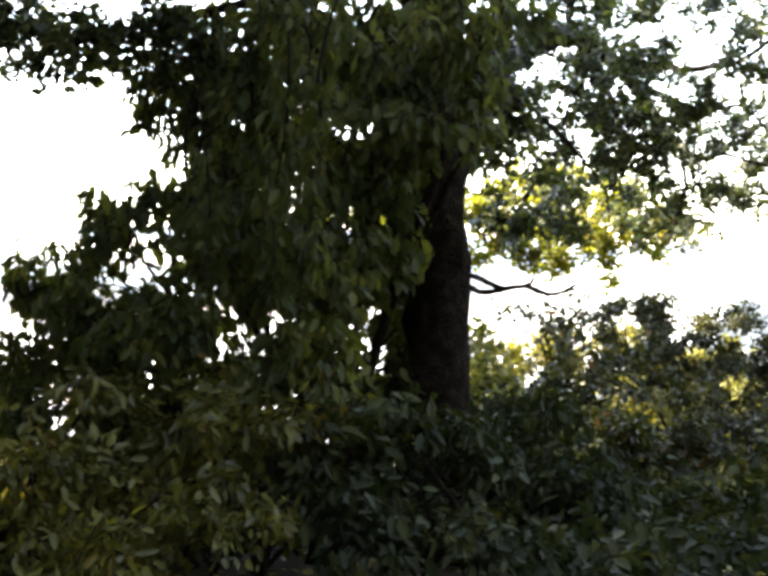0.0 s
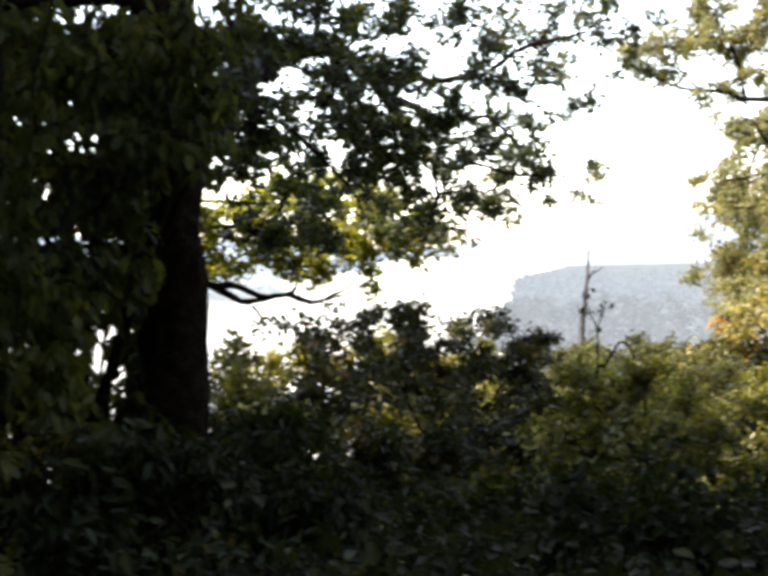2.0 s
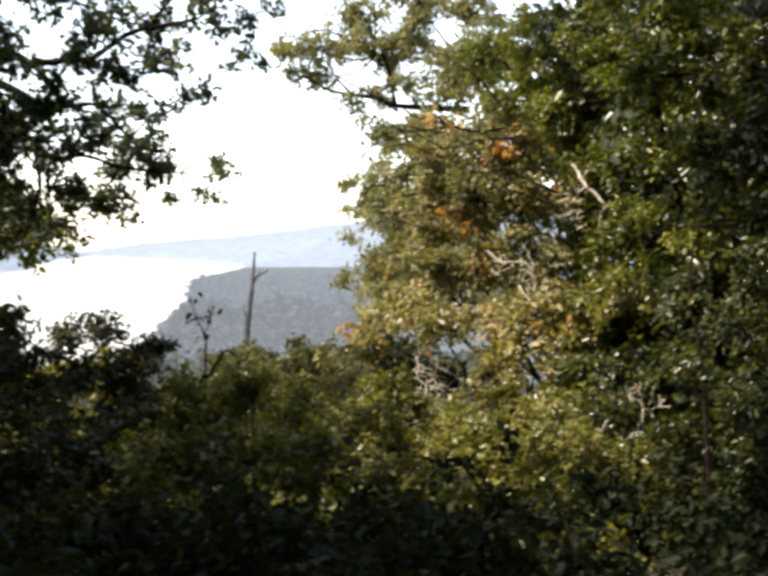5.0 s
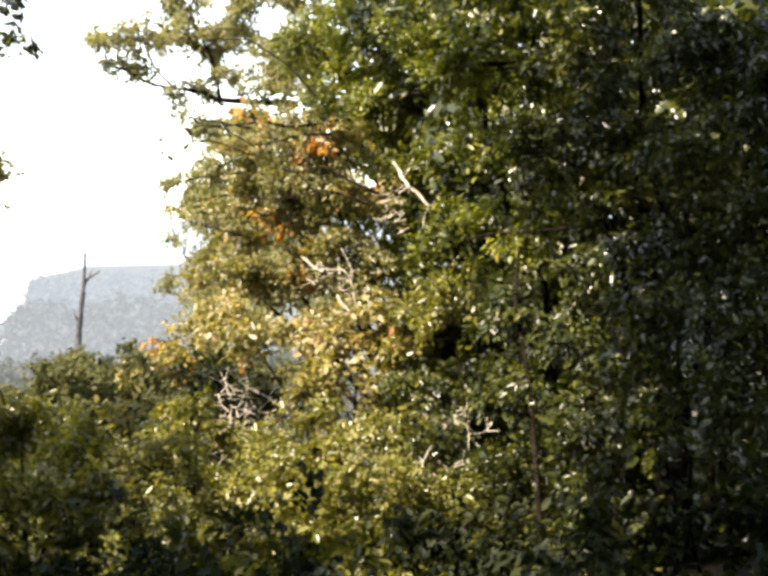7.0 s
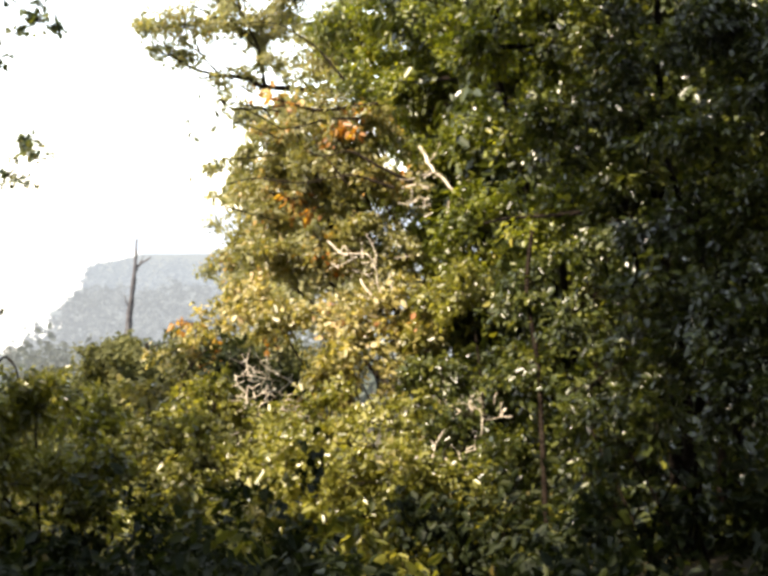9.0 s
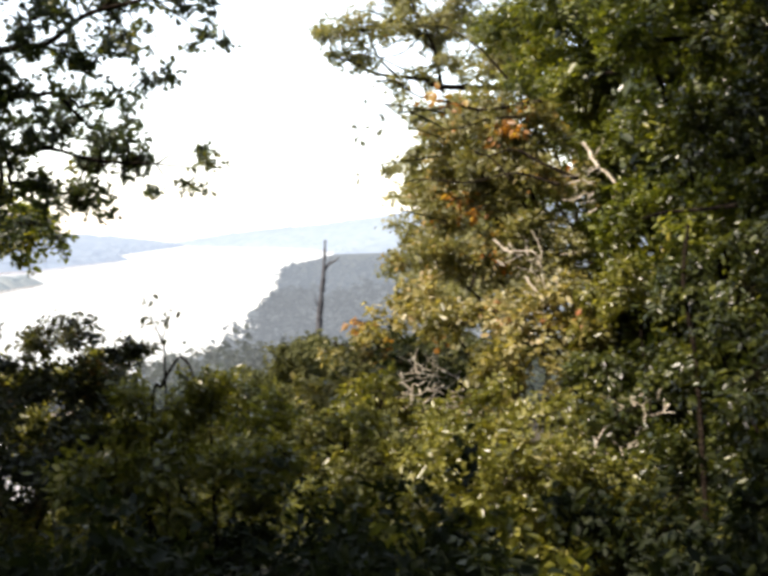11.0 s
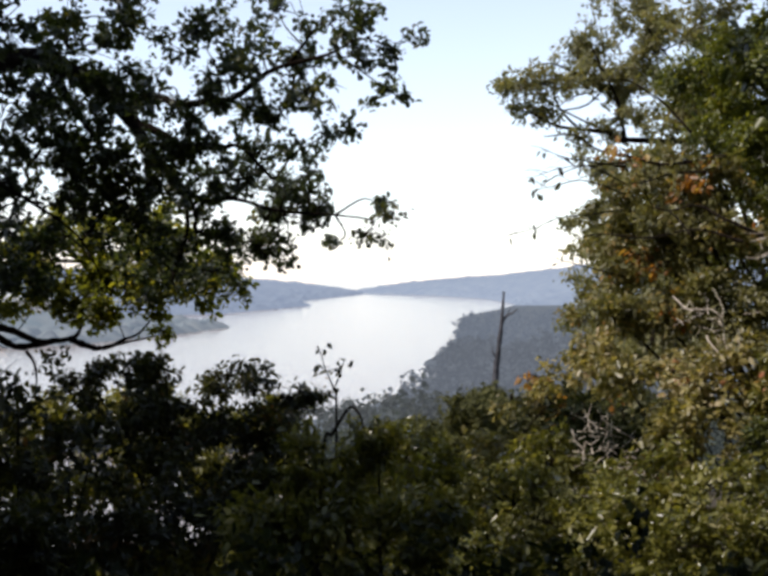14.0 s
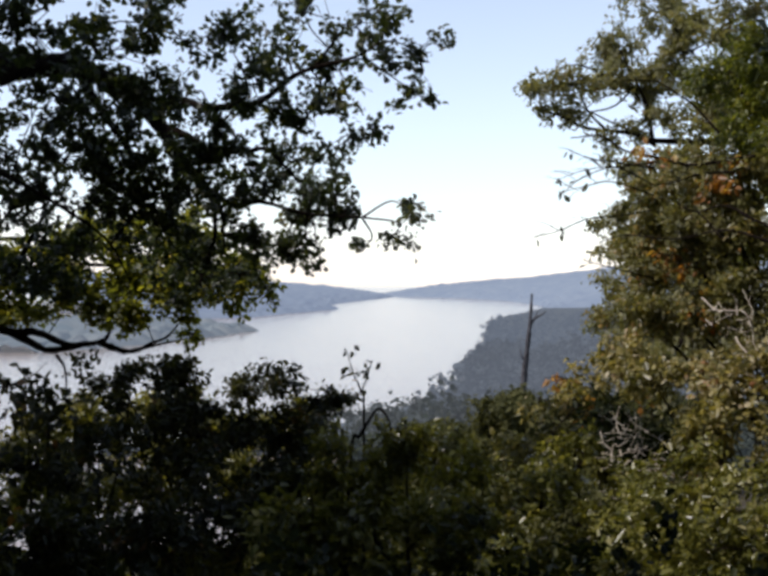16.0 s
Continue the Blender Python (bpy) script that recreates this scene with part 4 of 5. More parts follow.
plant("turning_sapling", [
    (2.64, 11.9, 2.82, 0.16, 0.08), (3.28, 11.6, 2.69, 0.14, 0.07), (3.1, 11.6, 2.44, 0.16, 0.1), (3.25, 11.4, 2.5, 0.1, 0.07),
    (2.72, 11.75, 1.79, 0.13, 0.1), (2.9, 11.6, 1.7, 0.1, 0.07), (3.26, 13.87, 1.85, 0.09, 0.08),
], 0.09, ORANGE_LEAF, "thin sapling with a few orange and yellow leaves", "sapling", (4.4, 12.2), 3, 0.018, 1.6, 0.5, 0.3, spray=5)
plant("turning_shrub", [
    (2.6, 11.0, -0.03, 0.16, 0.1), (3.02, 11.0, 0.28, 0.16, 0.08), (2.5, 10.9, -0.2, 0.14, 0.08), (2.57, 11.72, 0.38, 0.12, 0.09),
    (2.11, 12.02, 0.26, 0.19, 0.14), (1.93, 12.59, 0.5, 0.2, 0.12),
], 0.12, ORANGE_LEAF, "small shrub with yellow and orange autumn leaves", "shrub", (3.0, 11.4), 4, 0.015, 1.3, 0.5, 0.3, spray=5)
plant("russet_shrub", RMID_B, 0.078, RUSSET_LEAF, "sunlit shrub with yellow and russet leaves", "shrub", (3.6, 11.6), 6, 0.02, 3.8, 0.5, 0.2)
# Right end of the low shrub, given darker leaves to paint its shade
plant("glossy_shrub", [c for c in RLOW if c[0] > 3.1], 0.055, GLOSSY_LEAF, "glossy green shrub at the foot of the trees, shade put in by darker leaves", "shrub", None, 4, 0.015, 3.8, 0.5, 0.2)
plant("sun_tinted_shrub", [c for c in RLOW if c[0] <= 3.1] + [c for c in RNEAR_B if c[1] > 8], 0.055, SUN_TINTED_LEAF, "dense small-leaved shrub, sunlight put into its leaf colour", "shrub", (3.2, 8.4), 7, 0.015, 3.6, 0.5, 0.2, spray=16)
# The hollow's shade, put in as a clump of near-black leaves
plant("hollow_shade_shrub", [
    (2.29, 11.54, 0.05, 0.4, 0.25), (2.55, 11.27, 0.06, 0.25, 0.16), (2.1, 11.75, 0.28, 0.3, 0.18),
], 0.09, SHADE_TINTED_LEAF, "shade of a hollow behind dead twigs, put in as dark leaves", "shrub", None, 3, 0.015, 4.0, 0.5, 0.25)
plant("glossy_tree", [c for c in RNEAR_A if c[1] <= 7.4], 0.055, GLOSSY_LEAF, "tall evergreen tree with small glossy leaves; the nearer of two added unseen for shade", "tree", (4.4, 7.0), 6, 0.045, 4.4, 0.5, 0.25)
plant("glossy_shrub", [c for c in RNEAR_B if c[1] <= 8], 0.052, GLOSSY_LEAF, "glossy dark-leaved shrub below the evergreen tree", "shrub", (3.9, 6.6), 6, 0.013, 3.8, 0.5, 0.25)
RBACK_TOP = [
    (4.95, 12.01, 3.96, 0.84, 0.89), (5.33, 10.17, 3.68, 0.92, 0.83), (5.67, 8.79, 3.48, 0.84, 0.76),
    (4.94, 13.27, 2.96, 0.84, 0.73), (5.11, 11.63, 1.84, 0.75, 0.65), (4.72, 11.78, 0.68, 0.65, 0.55),
    (5.67, 7.61, 3.1, 0.76, 0.96), (4.26, 10.24, -0.08, 0.62, 0.49), (5.14, 14.31, 2.02, 0.6, 0.48),
    (5.1, 15.33, 3, 0.64, 0.51), (5.06, 10.49, 2.27, 0.55, 0.46), (5.53, 9.6, 2.59, 0.53, 0.44),
    (5.65, 8.98, 1.62, 0.51, 0.42),
]
RDEEP = [
    (4.42, 11.67, 3.77, 0.72, 0.58), (5.25, 11.69, 3.83, 0.72, 0.58), (5.8, 11.16, 3.79, 0.72, 0.58), (6.56, 11.02, 3.82, 0.72, 0.58),
    (7.17, 10.63, 3.8, 0.72, 0.58), (4.66, 11.34, 2.92, 0.72, 0.58), (5.27, 10.96, 2.92, 0.72, 0.58), (6.39, 11.46, 3.02, 0.72, 0.58),
    (6.62, 10.48, 2.93, 0.72, 0.58), (7.15, 10.05, 2.92, 0.72, 0.58), (4.79, 12.49, 2.15, 0.72, 0.58), (5.23, 11.6, 2.13, 0.72, 0.58),
    (6.1, 11.63, 2.15, 0.72, 0.58), (6.51, 10.87, 2.14, 0.72, 0.58), (7.21, 10.62, 2.14, 0.72, 0.58), (4.72, 11.42, 1.28, 0.72, 0.58),
    (5.64, 11.61, 1.28, 0.72, 0.58), (6.44, 11.47, 1.28, 0.72, 0.58), (6.83, 10.72, 1.3, 0.72, 0.58), (7.56, 10.51, 1.31, 0.72, 0.58),
    (4.66, 12.13, 0.43, 0.72, 0.58), (5.03, 11.15, 0.51, 0.72, 0.58), (6.08, 11.53, 0.46, 0.72, 0.58), (6.61, 10.97, 0.5, 0.72, 0.58),
    (6.99, 10.28, 0.55, 0.72, 0.58),
]
# Backing foliage, added to close sky gaps and keep the depths dark
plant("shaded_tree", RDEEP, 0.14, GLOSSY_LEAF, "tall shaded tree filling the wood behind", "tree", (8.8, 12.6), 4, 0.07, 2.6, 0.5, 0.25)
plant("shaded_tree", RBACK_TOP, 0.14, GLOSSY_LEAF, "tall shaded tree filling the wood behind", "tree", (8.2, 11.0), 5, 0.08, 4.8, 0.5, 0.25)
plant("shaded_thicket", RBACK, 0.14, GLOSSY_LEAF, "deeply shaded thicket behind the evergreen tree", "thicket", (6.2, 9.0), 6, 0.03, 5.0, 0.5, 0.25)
# Canopy out of view, added only to shade the evergreen on the right
high = [(x, y, z, r, r * 0.75) for x, y, z, r in zip(rng.uniform(-1.4, 2.8, 30), rng.uniform(2.4, 4.9, 30), rng.uniform(5.2, 7.4, 30), rng.uniform(0.6, 0.9, 30))]
high += [(x, y, z, r, r * 0.75) for x, y, z, r in zip(rng.uniform(-0.8, 2.8, 18), rng.uniform(3.6, 6.0, 18), rng.uniform(7.2, 9.2, 18), rng.uniform(0.6, 0.9, 18))]
plant("glossy_tree", high, 0.22, GLOSSY_LEAF, "tall evergreen tree with small glossy leaves; the nearer of two added unseen for shade", "tree", (4.2, 2.4), 5, 0.07, 2.2, 0.5, 0.25)
far_tree = plant("spreading_tree", RFAR, 0.11, HAZED_OLIVE_LEAF, "spreading olive-green tree with bare dark limbs", "tree", (13.0, 24.0), 2, 0.05, 3.0, 0.5, 0.1)
limb("limb", [
    (7.19, 24.99, 4.39), (5.68, 25.43, 4.46), (5.2, 25.6, 4.64), (4.32, 25.82, 4.77), (3.82, 25.96, 5.02), (3.41, 26.08, 5.19),
], 0.075, 0.014, BARK, far_tree)
limb("limb", [
    (5.75, 25.72, 4.37), (5.26, 25.89, 4.7), (4.63, 25.87, 5), (3.79, 25.75, 5.4),
], 0.04, 0.012, BARK, far_tree)
limb("limb", [(4.7, 25.7, 4.7), (4.3, 25.8, 5.15), (4.1, 25.8, 5.6), (3.7, 25.8, 5.75)], 0.035, 0.01, BARK, far_tree)
limb("limb", [(5.6, 25.45, 4.5), (5.5, 25.5, 5.2), (5.2, 25.6, 5.9), (4.95, 25.8, 6.5)], 0.05, 0.012, BARK, far_tree)

# ---- small things among the leaves ----
dead = thing("dead_branch", (4.9, 12.6, float(ground_z(4.9, 12.6))), "bleached dead branches caught among the leaves", "branch")
for pts, r0 in (([(3.75, 10.98, 2.28), (3.79, 10.88, 2.11), (3.87, 10.76, 1.99), (3.94, 10.65, 1.86), (4.01, 10.53, 1.77), (4.03, 10.43, 1.66)], 0.018),
                ([(3.87, 10.78, 1.99), (3.78, 10.79, 2.03), (3.71, 10.78, 1.97)], 0.012),
                ([(3.79, 10.88, 2.11), (3.84, 10.8, 2.2), (3.86, 10.75, 2.3)], 0.009),
                ([(3.94, 10.65, 1.86), (3.88, 10.6, 1.76), (3.87, 10.58, 1.64)], 0.009),
                ([(3.19, 10.97, 1.06), (3.25, 10.88, 0.94), (3.33, 10.78, 0.85), (3.4, 10.69, 0.76)], 0.011),
                ([(3.3, 10.94, 1.25), (3.31, 10.88, 1.07), (3.34, 10.81, 0.9)], 0.008),
                ([(3.03, 11.45, 1.41), (3.11, 11.28, 1.28), (3.24, 11.1, 1.31), (3.3, 10.94, 1.25)], 0.009),
                ([(3.43, 10.9, 1.02), (3.5, 10.85, 0.95), (3.58, 10.79, 0.9)], 0.008)):
    line = np.concatenate([np.linspace(p, q, 4)[:-1] for p, q in zip(pts[:-1], pts[1:])] + [[pts[-1]]])
    v, f = tube(line + [-0.13, -0.36, 0.02] + 0.008 * rng.standard_normal(line.shape), r0, r0 * 0.45, 7, 0.15)
    child("branch", mesh_of("branch", v, f, PALE_WOOD, True), dead)


def brush(centres, count, label):
    """A tangle of dead twigs, each crooked and forked once."""
    x, y, z, rx, rz = centres[0]
    ob = thing("dead_brush", (x, y, float(ground_z(x, y))), label, "brush")
    pieces = []
    for x, y, z, rx, rz in centres:
        for _ in range(count):
            a_ = np.array([x, y, z]) + rng.standard_normal(3) * [rx * 0.5, rx * 0.4, rz * 0.5]
            w_ = unit(rng.standard_normal(3) * [1.0, 0.6, 0.7])
            ln = rng.uniform(0.3, 0.9) * rx
            kink = unit(w_ + 0.7 * rng.standard_normal(3))
            b_ = a_ + w_ * ln * 0.5
            r_ = rng.uniform(0.004, 0.009)
            pieces.append(tube(np.array([a_, a_ + w_ * ln * 0.25, b_, b_ + kink * ln * 0.3, b_ + kink * ln * 0.6]), r_, r_ * 0.4, 5))
            pieces.append(tube(np.array([b_, b_ + unit(w_ - kink + 0.2) * ln * 0.3]), r_ * 0.6, r_ * 0.3, 4))
    v, f = joined(pieces)
    tagged(child("branching", mesh_of("branching", v, f, PALE_WOOD, True), ob), kind="stuff")


brush([
    (2.04, 10.48, 0.23, 0.32, 0.18), (2.32, 10.38, 0.01, 0.21, 0.13), (2.19, 10.19, -0.12, 0.29, 0.12),
    (1.82, 9.32, 0.17, 0.17, 0.14),
], 26, "tangle of pale dead twigs among the russet leaves")
brush([
    (3.04, 10.81, 1.27, 0.31, 0.15), (3.23, 10.52, 0.93, 0.22, 0.17), (3.65, 10.49, 1.9, 0.22, 0.13),
    (2.94, 8.13, -0.08, 0.28, 0.12), (3.19, 8.31, 0.27, 0.25, 0.14),
], 14, "thin bleached dead twigs caught in the tree")
for pts in ([
    (-3.2, 3.58, 2.52), (-3.27, 3.51, 2.19), (-3.27, 3.54, 1.92), (-3.3, 3.45, 1.65), (-3.33, 3.44, 1.33),
    (-3.32, 3.31, 0.93),
], [
    (-3.44, 3.65, 2.38), (-3.44, 3.6, 1.97), (-3.47, 3.51, 1.61), (-3.43, 3.41, 1.25),
], [
    (-3.94, 3.97, 1.9), (-3.89, 3.89, 1.56), (-3.89, 3.78, 1.22), (-3.82, 3.67, 0.88),
]):
    strand = thing("hanging_vine", (pts[-1][0], pts[-1][1], pts[-1][2]), "leafy vine strand hanging down beside the oak trunk", "vine", "vines on the tree")
    limb("stem", pts, 0.008, 0.004, BARK, strand, sides=5)
    lv, tw = foliage([(p[0], p[1], p[2], 0.07, 0.11) for p in spline(pts, 4)], 0.075, 0.7, 0.45, 5, 0.8)
    child("crown", leaf_mesh("crown", lv, VINE_LEAF), strand)
crook = thing("crooked_branch", (-0.2, 8.6, float(ground_z(-0.2, 8.6))), "crooked dark dead branch standing in the shrubs", "branch")
limb("branch", [(-0.3, 8.7, -1.2), *[
    (-0.24, 8.7, 0.31), (-0.17, 8.63, 0.48), (-0.1, 8.64, 0.6), (-0.04, 8.65, 0.67), (0.02, 8.54, 0.63),
    (0.05, 8.53, 0.53),
]], 0.016, 0.007, BARK, crook)
sprig = thing("sapling", (-0.16, 9.1, float(ground_z(-0.16, 9.1))), "thin sapling with a few small leaves", "sapling")
sp = [([
    (-0.15, 9.14, 0.56), (-0.17, 9.06, 0.75), (-0.23, 9.07, 0.9), (-0.28, 9.08, 1.06),
], 0.008), ([
    (-0.17, 9.06, 0.75), (-0.12, 9.07, 0.88), (-0.09, 9.08, 0.99),
], 0.006)]
limb("stem", [(-0.16, 9.2, -1.2), *sp[0][0]], 0.012, 0.003, BARK, sprig)
limb("stem", sp[1][0], 0.006, 0.003, BARK, sprig)
tips = [(p[0], p[1], p[2], 0.05, 0.05) for q, _ in sp for p in spline(q, 3)[3:]]
lv, tw = foliage(tips[::2], 0.06, 0.5, 0.55, 3, 0.2)
child("crown", leaf_mesh("crown", lv, SHRUB_LEAF), sprig)
hanging = thing("hanging_twig", (2.6, 11.6, 2.2), "thin twigs with a few large dark hanging leaves", "twig")
hl = []
for q in ([
    (2.57, 11.7, 2.25), (2.2, 11.27, 2.18), (1.83, 10.94, 2.13), (1.59, 11.08, 2.03), (1.4, 11.41, 1.98),
], [
    (2.61, 11.66, 2.71), (2.26, 11.33, 2.64), (1.99, 11.08, 2.59), (1.75, 11.03, 2.48), (1.63, 11.05, 2.37),
], [(2.6, 11.75, 2.5), (2.2, 11.49, 2.64), (1.9, 11.34, 2.61), (1.61, 11.18, 2.51)], [(2.6, 11.75, 2.4), (2.16, 11.53, 2.51), (1.89, 11.41, 2.46), (1.66, 11.28, 2.4)],
        [(2.6, 11.75, 1.6), (2.12, 11.56, 1.71), (1.87, 11.45, 1.77)], [(2.6, 11.75, 2.66), (2.12, 11.57, 2.71), (1.94, 11.47, 2.73), (1.72, 11.37, 2.79)]):
    limb("twig", q, 0.009, 0.003, BARK, hanging, sides=5)
    for a_ in spline(q, 2)[2:-1]:
        b_ = a_ + [rng.uniform(-0.22, -0.08), rng.uniform(-0.1, 0.1), rng.uniform(-0.14, 0.12)]
        limb("twig", [a_, (a_ + b_) / 2 + [0, 0, 0.015], b_], 0.004, 0.0015, BARK, hanging, sides=4)
    hl += [np.array(p) + rng.normal(0, 0.02, 3) for p in q[2:] for _ in range(2)]
n = len(hl)
lv = leaves(np.array(hl), np.array([0, 0, -1]) + 0.5 * rng.standard_normal((n, 3)), rng.standard_normal((n, 3)), rng.uniform(0.05, 0.11, n), rng.uniform(0.025, 0.05, n))
child("crown", leaf_mesh("crown", lv, GLOSSY_LEAF), hanging)
climber = thing("climbing_stem", (3.4, 6.6, float(ground_z(3.4, 6.6))), "bare climbing stem rising into the leaves", "vine")
limb("stem", [
    (3, 6.66, -0.51), (3.03, 6.77, -0.1), (3.04, 6.85, 0.32), (3.04, 6.92, 0.73), (3.03, 7.07, 1.19),
    (3.1, 7.16, 1.55),
], 0.022, 0.012, BARK, climber)
limb("stem", [
    (3.6, 6.77, 1.71), (3.35, 7.03, 1.66), (3.26, 7.31, 1.64), (3.15, 7.59, 1.63), (3.14, 8.03, 1.59),
], 0.02, 0.008, BARK, climber)

# ---- far trees ----
snag = thing("dead_tree", (6.8, 59.0, float(ground_z(6.8, 59.0))), "tall bare dead tree with a short forked top", "tree")
pts = [
    (6.77, 59.26, -4.9), (6.84, 59.41, -3.24), (6.99, 59.1, -1.55), (7.1, 59.04, -0.4), (7.17, 59.06, 0.83),
]
foot = (pts[0][0], pts[0][1], float(ground_z(pts[0][0], pts[0][1])) - 0.3)
limb("trunk", [foot, *pts], 0.25, 0.05, GREY_WOOD, snag)
limb("limb", [
    (7.06, 59.13, -0.79), (7.31, 59.02, -0.36), (7.6, 58.88, -0.19), (7.8, 58.76, -0.02),
], 0.08, 0.03, GREY_WOOD, snag)
limb("limb", [(7.3, 59.02, -0.36), (7.42, 59.0, -0.1), (7.5, 58.95, 0.05)], 0.035, 0.012, GREY_WOOD, snag)
limb("limb", [(6.9, 59.3, -2.5), (6.7, 59.2, -2.2), (6.62, 59.2, -1.85)], 0.06, 0.02, GREY_WOOD, snag)

low = [(x, y, float(ground_z(x, y)) + h, r, r * 0.7) for x, y, h, r in
       zip(rng.uniform(-5, 8, 460), 5.0 + 16 * rng.uniform(0, 1, 460) ** 1.3, rng.uniform(0.0, 0.35, 460), rng.uniform(0.35, 0.6, 460))]


low += [(x, y, float(ground_z(x, y)) + h, r, r * 0.7) for x, y, h, r in
        zip(rng.uniform(-2.4, 4.2, 70), rng.uniform(3.3, 5.2, 70), rng.uniform(0.0, 0.12, 70), rng.uniform(0.22, 0.36, 70))]


def sun_painted(c):
    """The open middle of the slope, where sunlight is put into the leaf colour."""
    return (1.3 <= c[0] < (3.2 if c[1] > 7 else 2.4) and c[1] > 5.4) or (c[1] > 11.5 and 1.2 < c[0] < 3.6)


def half_sun_painted(c):
    """Where the leaf colour is painted between shade and sun."""
    return not sun_painted(c) and ((-1.3 < c[0] < 0.0 and c[1] > 6.4) or (c[1] > 11.5 and -3.0 < c[0] < 1.3))


# One cover of plants in three leaf tones that paint shade, half shade and sun
for name, mat, label, some in (("undergrowth", SHADE_TINTED_LEAF, "low leafy plants covering the slope, shade put into their leaf colour", [c for c in low if not sun_painted(c) and not half_sun_painted(c)]),
                               ("half_shade_undergrowth", HALF_SHADE_LEAF, "low leafy plants on the slope, half shade put into their leaf colour", [c for c in low if half_sun_painted(c)]),
                               ("sun_tinted_undergrowth", SUN_TINTED_LEAF, "low yellow-green leafy plants, sunlight put into their leaf colour", [c for c in low if sun_painted(c)])):
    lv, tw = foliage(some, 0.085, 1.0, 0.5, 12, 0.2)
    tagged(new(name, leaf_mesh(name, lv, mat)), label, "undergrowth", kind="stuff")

n = 9000
base = np.stack([rng.uniform(-8, 10, n), rng.uniform(-8, 12, n), np.zeros(n)], 1)
base[:, 2] = ground_z(base[:, 0], base[:, 1]) + rng.uniform(0.005, 0.03, n)
way = unit(np.stack([rng.standard_normal(n), rng.standard_normal(n), 0.15 * rng.standard_normal(n)], 1))
size = rng.uniform(0.05, 0.11, n)
litter = new("fallen_leaves", leaf_mesh("fallen_leaves", leaves(base, way, unit(rng.standard_normal((n, 3)) * 0.3 + [0, 0, 1]), size, size * 0.55, 0.1), RUSSET_LEAF))
tagged(litter, "brown and yellow fallen leaves on the ground", "leaves", kind="stuff")


def crown_clumps(x, y, top, r, count):
    """Soft balls that make up one rounded, uneven crown."""
    out = []
    for _ in range(count):
        d = unit(rng.standard_normal(3)) * rng.uniform(0.3, 0.85)
        q = r * rng.uniform(0.35, 0.55)
        out.append((x + d[0] * r, y + d[1] * r, top - r + d[2] * r, q, q * 0.8))
    return out


def slope_tree(x, y, top, r, leaf, mat, label, cover=3.0):
    bz = float(ground_z(x, y))
    ob = thing("slope_tree", (x, y, bz), label, "tree", "trees on the slope below")
    line = [(x, y, bz - 0.3), (x + 0.15, y, (bz + top - r) / 2), (x, y + 0.1, top - r), (x, y, top - 0.4 * r)]
    limb("trunk", line, 0.16, 0.05, BARK, ob)
    cl = crown_clumps(x, y, top, r, 16)
    lv, tw = foliage(cl, leaf, cover, 0.6, 12, 0.2)
    child("crown", leaf_mesh("crown", lv, mat), ob)
    pieces = []
    reach([spline(line)[8:]], cl, 0.03, pieces)
    v, f = joined(pieces)
    tagged(child("branching", mesh_of("branching", v, f, BARK), ob), kind="stuff")
    return ob


for x, y, top, r in ((5.5, 43, -1.75, 2.1), (3.9, 40, -2.3, 1.9), (2.2, 36, -2.6, 1.8), (0.8, 31, -2.9, 1.6), (7.8, 46, -2.2, 1.8), (9.5, 40, -1.6, 2.0), (4.2, 26, -2.4, 1.5),
                     (1.5, 24, -2.6, 1.4), (6.4, 30, -1.6, 1.7), (-1.6, 27, -2.6, 1.5)):
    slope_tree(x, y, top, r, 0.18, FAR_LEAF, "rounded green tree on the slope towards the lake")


def woods(name, near, far, spacing, r, leaf, mat, label, land, turn=(-3, 18)):
    """Many small crowns over a stretch of the shore; land gives the height of the ground, or nan on the water."""
    cl = []
    d = near
    while d < far:
        step = spacing * (0.7 + 0.6 * d / far)
        for k in np.arange(radians(turn[0]), radians(turn[1]), step / d):
            kk, dd = k + rng.normal() * 0.3 * step / d, d + rng.normal() * 0.35 * step
            x, y = dd * math.sin(kk), dd * math.cos(kk)
            z = land(x, y)
            if z == z:
                q = r * rng.uniform(0.55, 1.5) * float(np.interp(dd, [500, 1100], [1.0, 0.4]))
                cl.append((x, y, z + q * rng.uniform(0.9, 1.6), q, q * 0.85))
        d += step
    lv, tw = foliage(cl, leaf, 1.9, 0.75, 6, 0.1)
    return tagged(new(name, leaf_mesh(name, lv, mat)), label, "woods", kind="stuff")


SHORE_Y = [235, 284, 309, 327, 363, 430, 450, 587, 800, 1022, 1430]
SHORE_X = [-60, -4.5, 2, 8.6, 18, 32, 27, 47, 68, 89, 190]


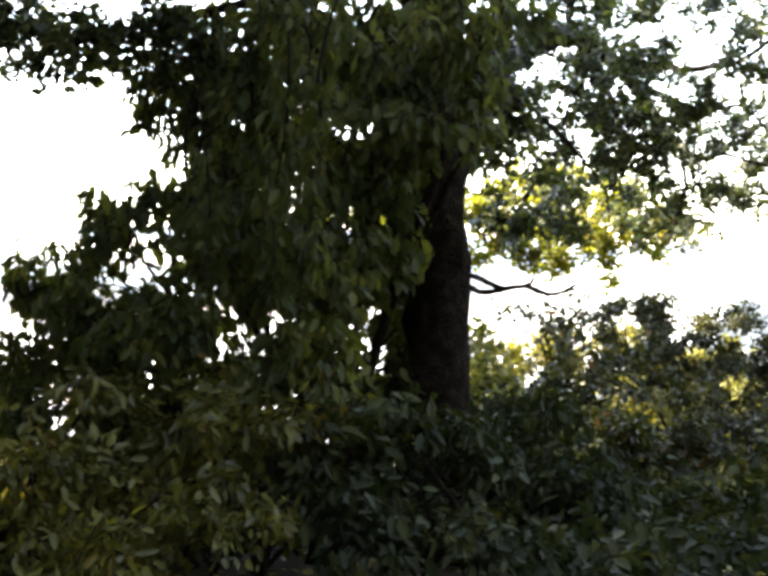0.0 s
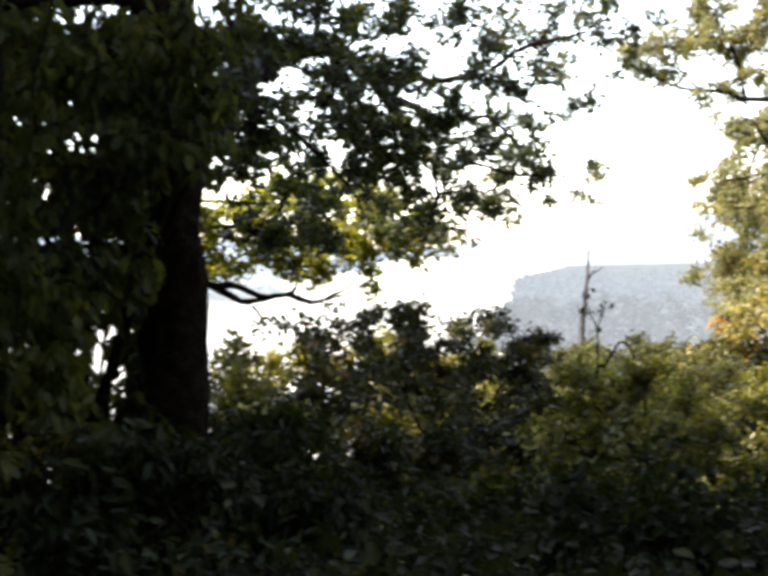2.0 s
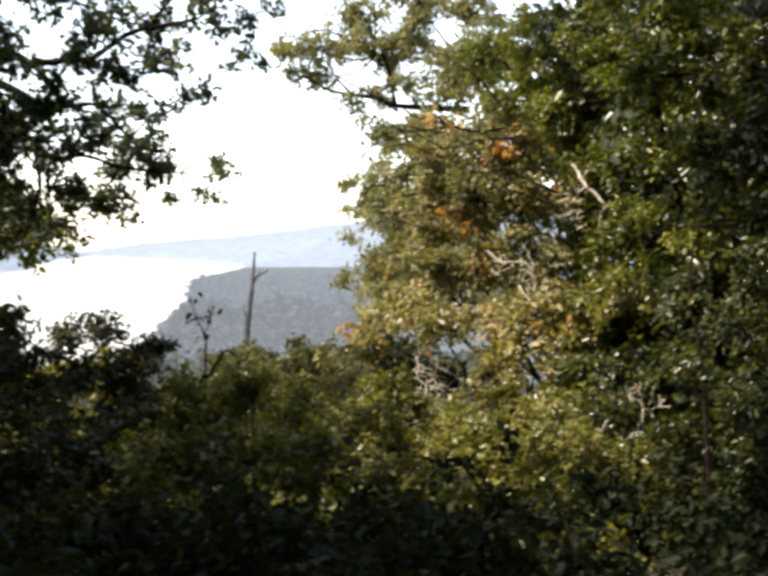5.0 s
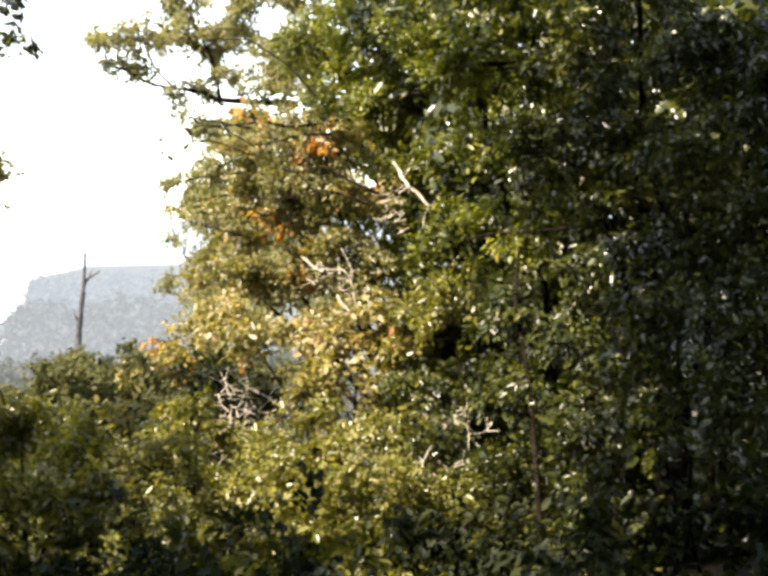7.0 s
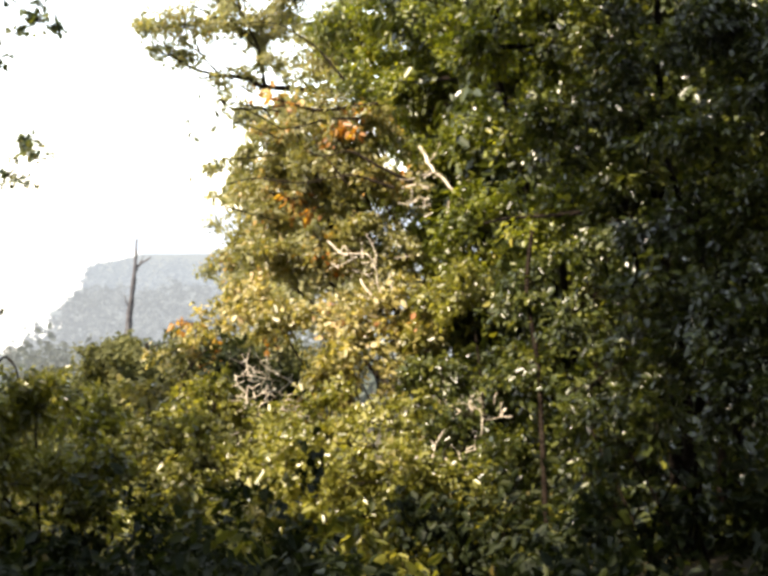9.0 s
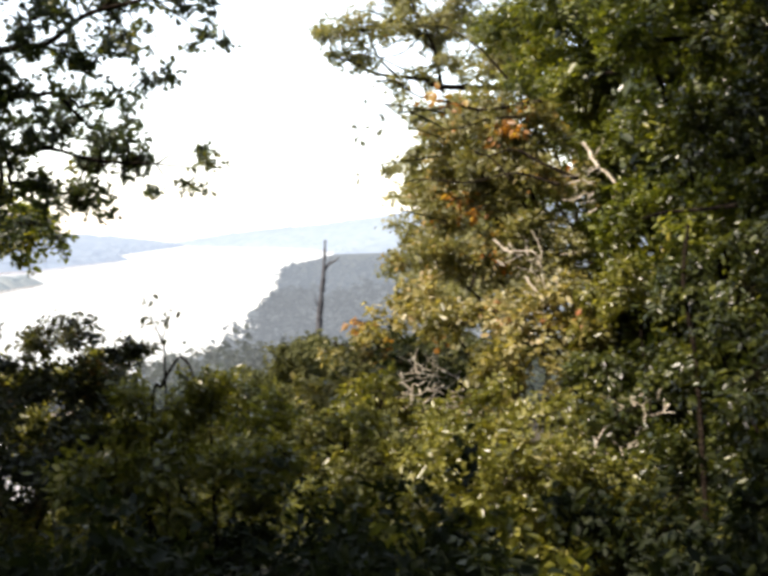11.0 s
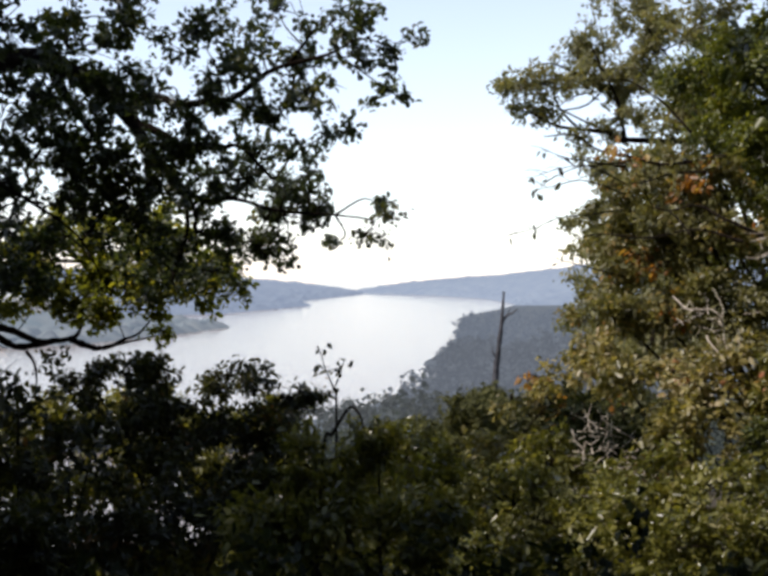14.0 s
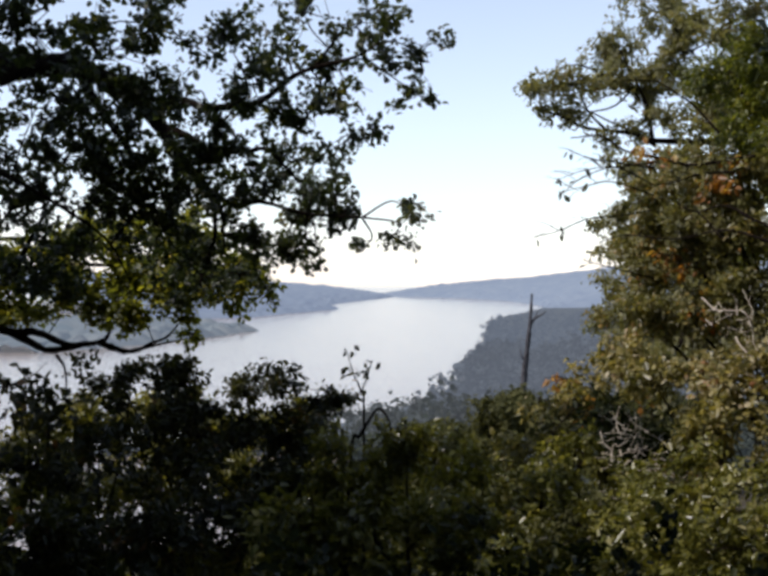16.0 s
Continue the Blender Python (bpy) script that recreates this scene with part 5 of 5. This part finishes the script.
def shore_land(x, y):
    if y < 245:
        return float(ground_z(x, y))
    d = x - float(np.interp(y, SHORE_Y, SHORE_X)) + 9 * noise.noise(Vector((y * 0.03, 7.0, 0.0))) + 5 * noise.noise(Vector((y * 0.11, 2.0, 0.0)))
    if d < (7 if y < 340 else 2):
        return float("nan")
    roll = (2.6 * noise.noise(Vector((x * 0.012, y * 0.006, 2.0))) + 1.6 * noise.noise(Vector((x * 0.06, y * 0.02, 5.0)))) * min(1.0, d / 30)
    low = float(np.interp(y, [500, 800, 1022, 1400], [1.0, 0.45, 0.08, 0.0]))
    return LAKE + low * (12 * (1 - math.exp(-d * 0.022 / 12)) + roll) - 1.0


woods("near_woods", 56, 130, 3.6, 1.5, 0.42, FAINT_HAZE_LEAF, "green treetops on the slope below, faint haze put into their colour", shore_land)
woods("hazy_woods", 130, 300, 5.5, 2.2, 0.9, HAZY_LEAF, "grey-green treetops towards the lake shore, haze put into their colour", shore_land)
woods("shore_woods", 300, 560, 9.0, 3.0, 1.6, HAZIER_LEAF, "grey woods along the lake shore, haze put into their colour", shore_land, (-3, 14))
woods("far_shore_woods", 560, 1150, 11.0, 3.2, 2.2, HAZIEST_LEAF, "pale woods far along the lake shore, haze put into their colour", shore_land, (-3, 14))

# ---- unseen trees added at one's back to block sky and sun ----
for x, y, top, r in ((-6.4, 1.0, 8.6, 2.2), (-6.2, -5.0, 7.5, 3.2), (-1.5, -6.5, 8.0, 3.4), (3.5, -5.5, 7.6, 3.2), (7.0, -1.5, 7.0, 3.0), (-8.5, -0.5, 8.5, 3.2), (10.0, 4.0, 7.5, 3.0), (1.8, -4.6, 8.8, 2.6), (-10.8, 6.0, 8.5, 2.8), (-8.7, 2.6, 8.0, 2.6), (-10.0, 5.2, 8.2, 2.0), (-12.5, 9.0, 9.0, 3.0)):
    bz = float(ground_z(x, y))
    wood = thing("added_forest_tree", (x, y, bz), "leafy forest tree added out of view to block sky and sun", "tree", "trees of the wood behind")
    limb("trunk", [(x, y, bz - 0.3), (x + 0.1, y, 2.0), (x, y + 0.1, top - r), (x, y, top - 0.5)], 0.18, 0.05, BARK, wood)
    lv, tw = foliage(crown_clumps(x, y, top, r, 18) + crown_clumps(x, y, r * 1.4, r * 0.8, 8), 0.4, 2.6, 0.6, 10, 0.3)
    child("crown", leaf_mesh("crown", lv, OAK_LEAF), wood)
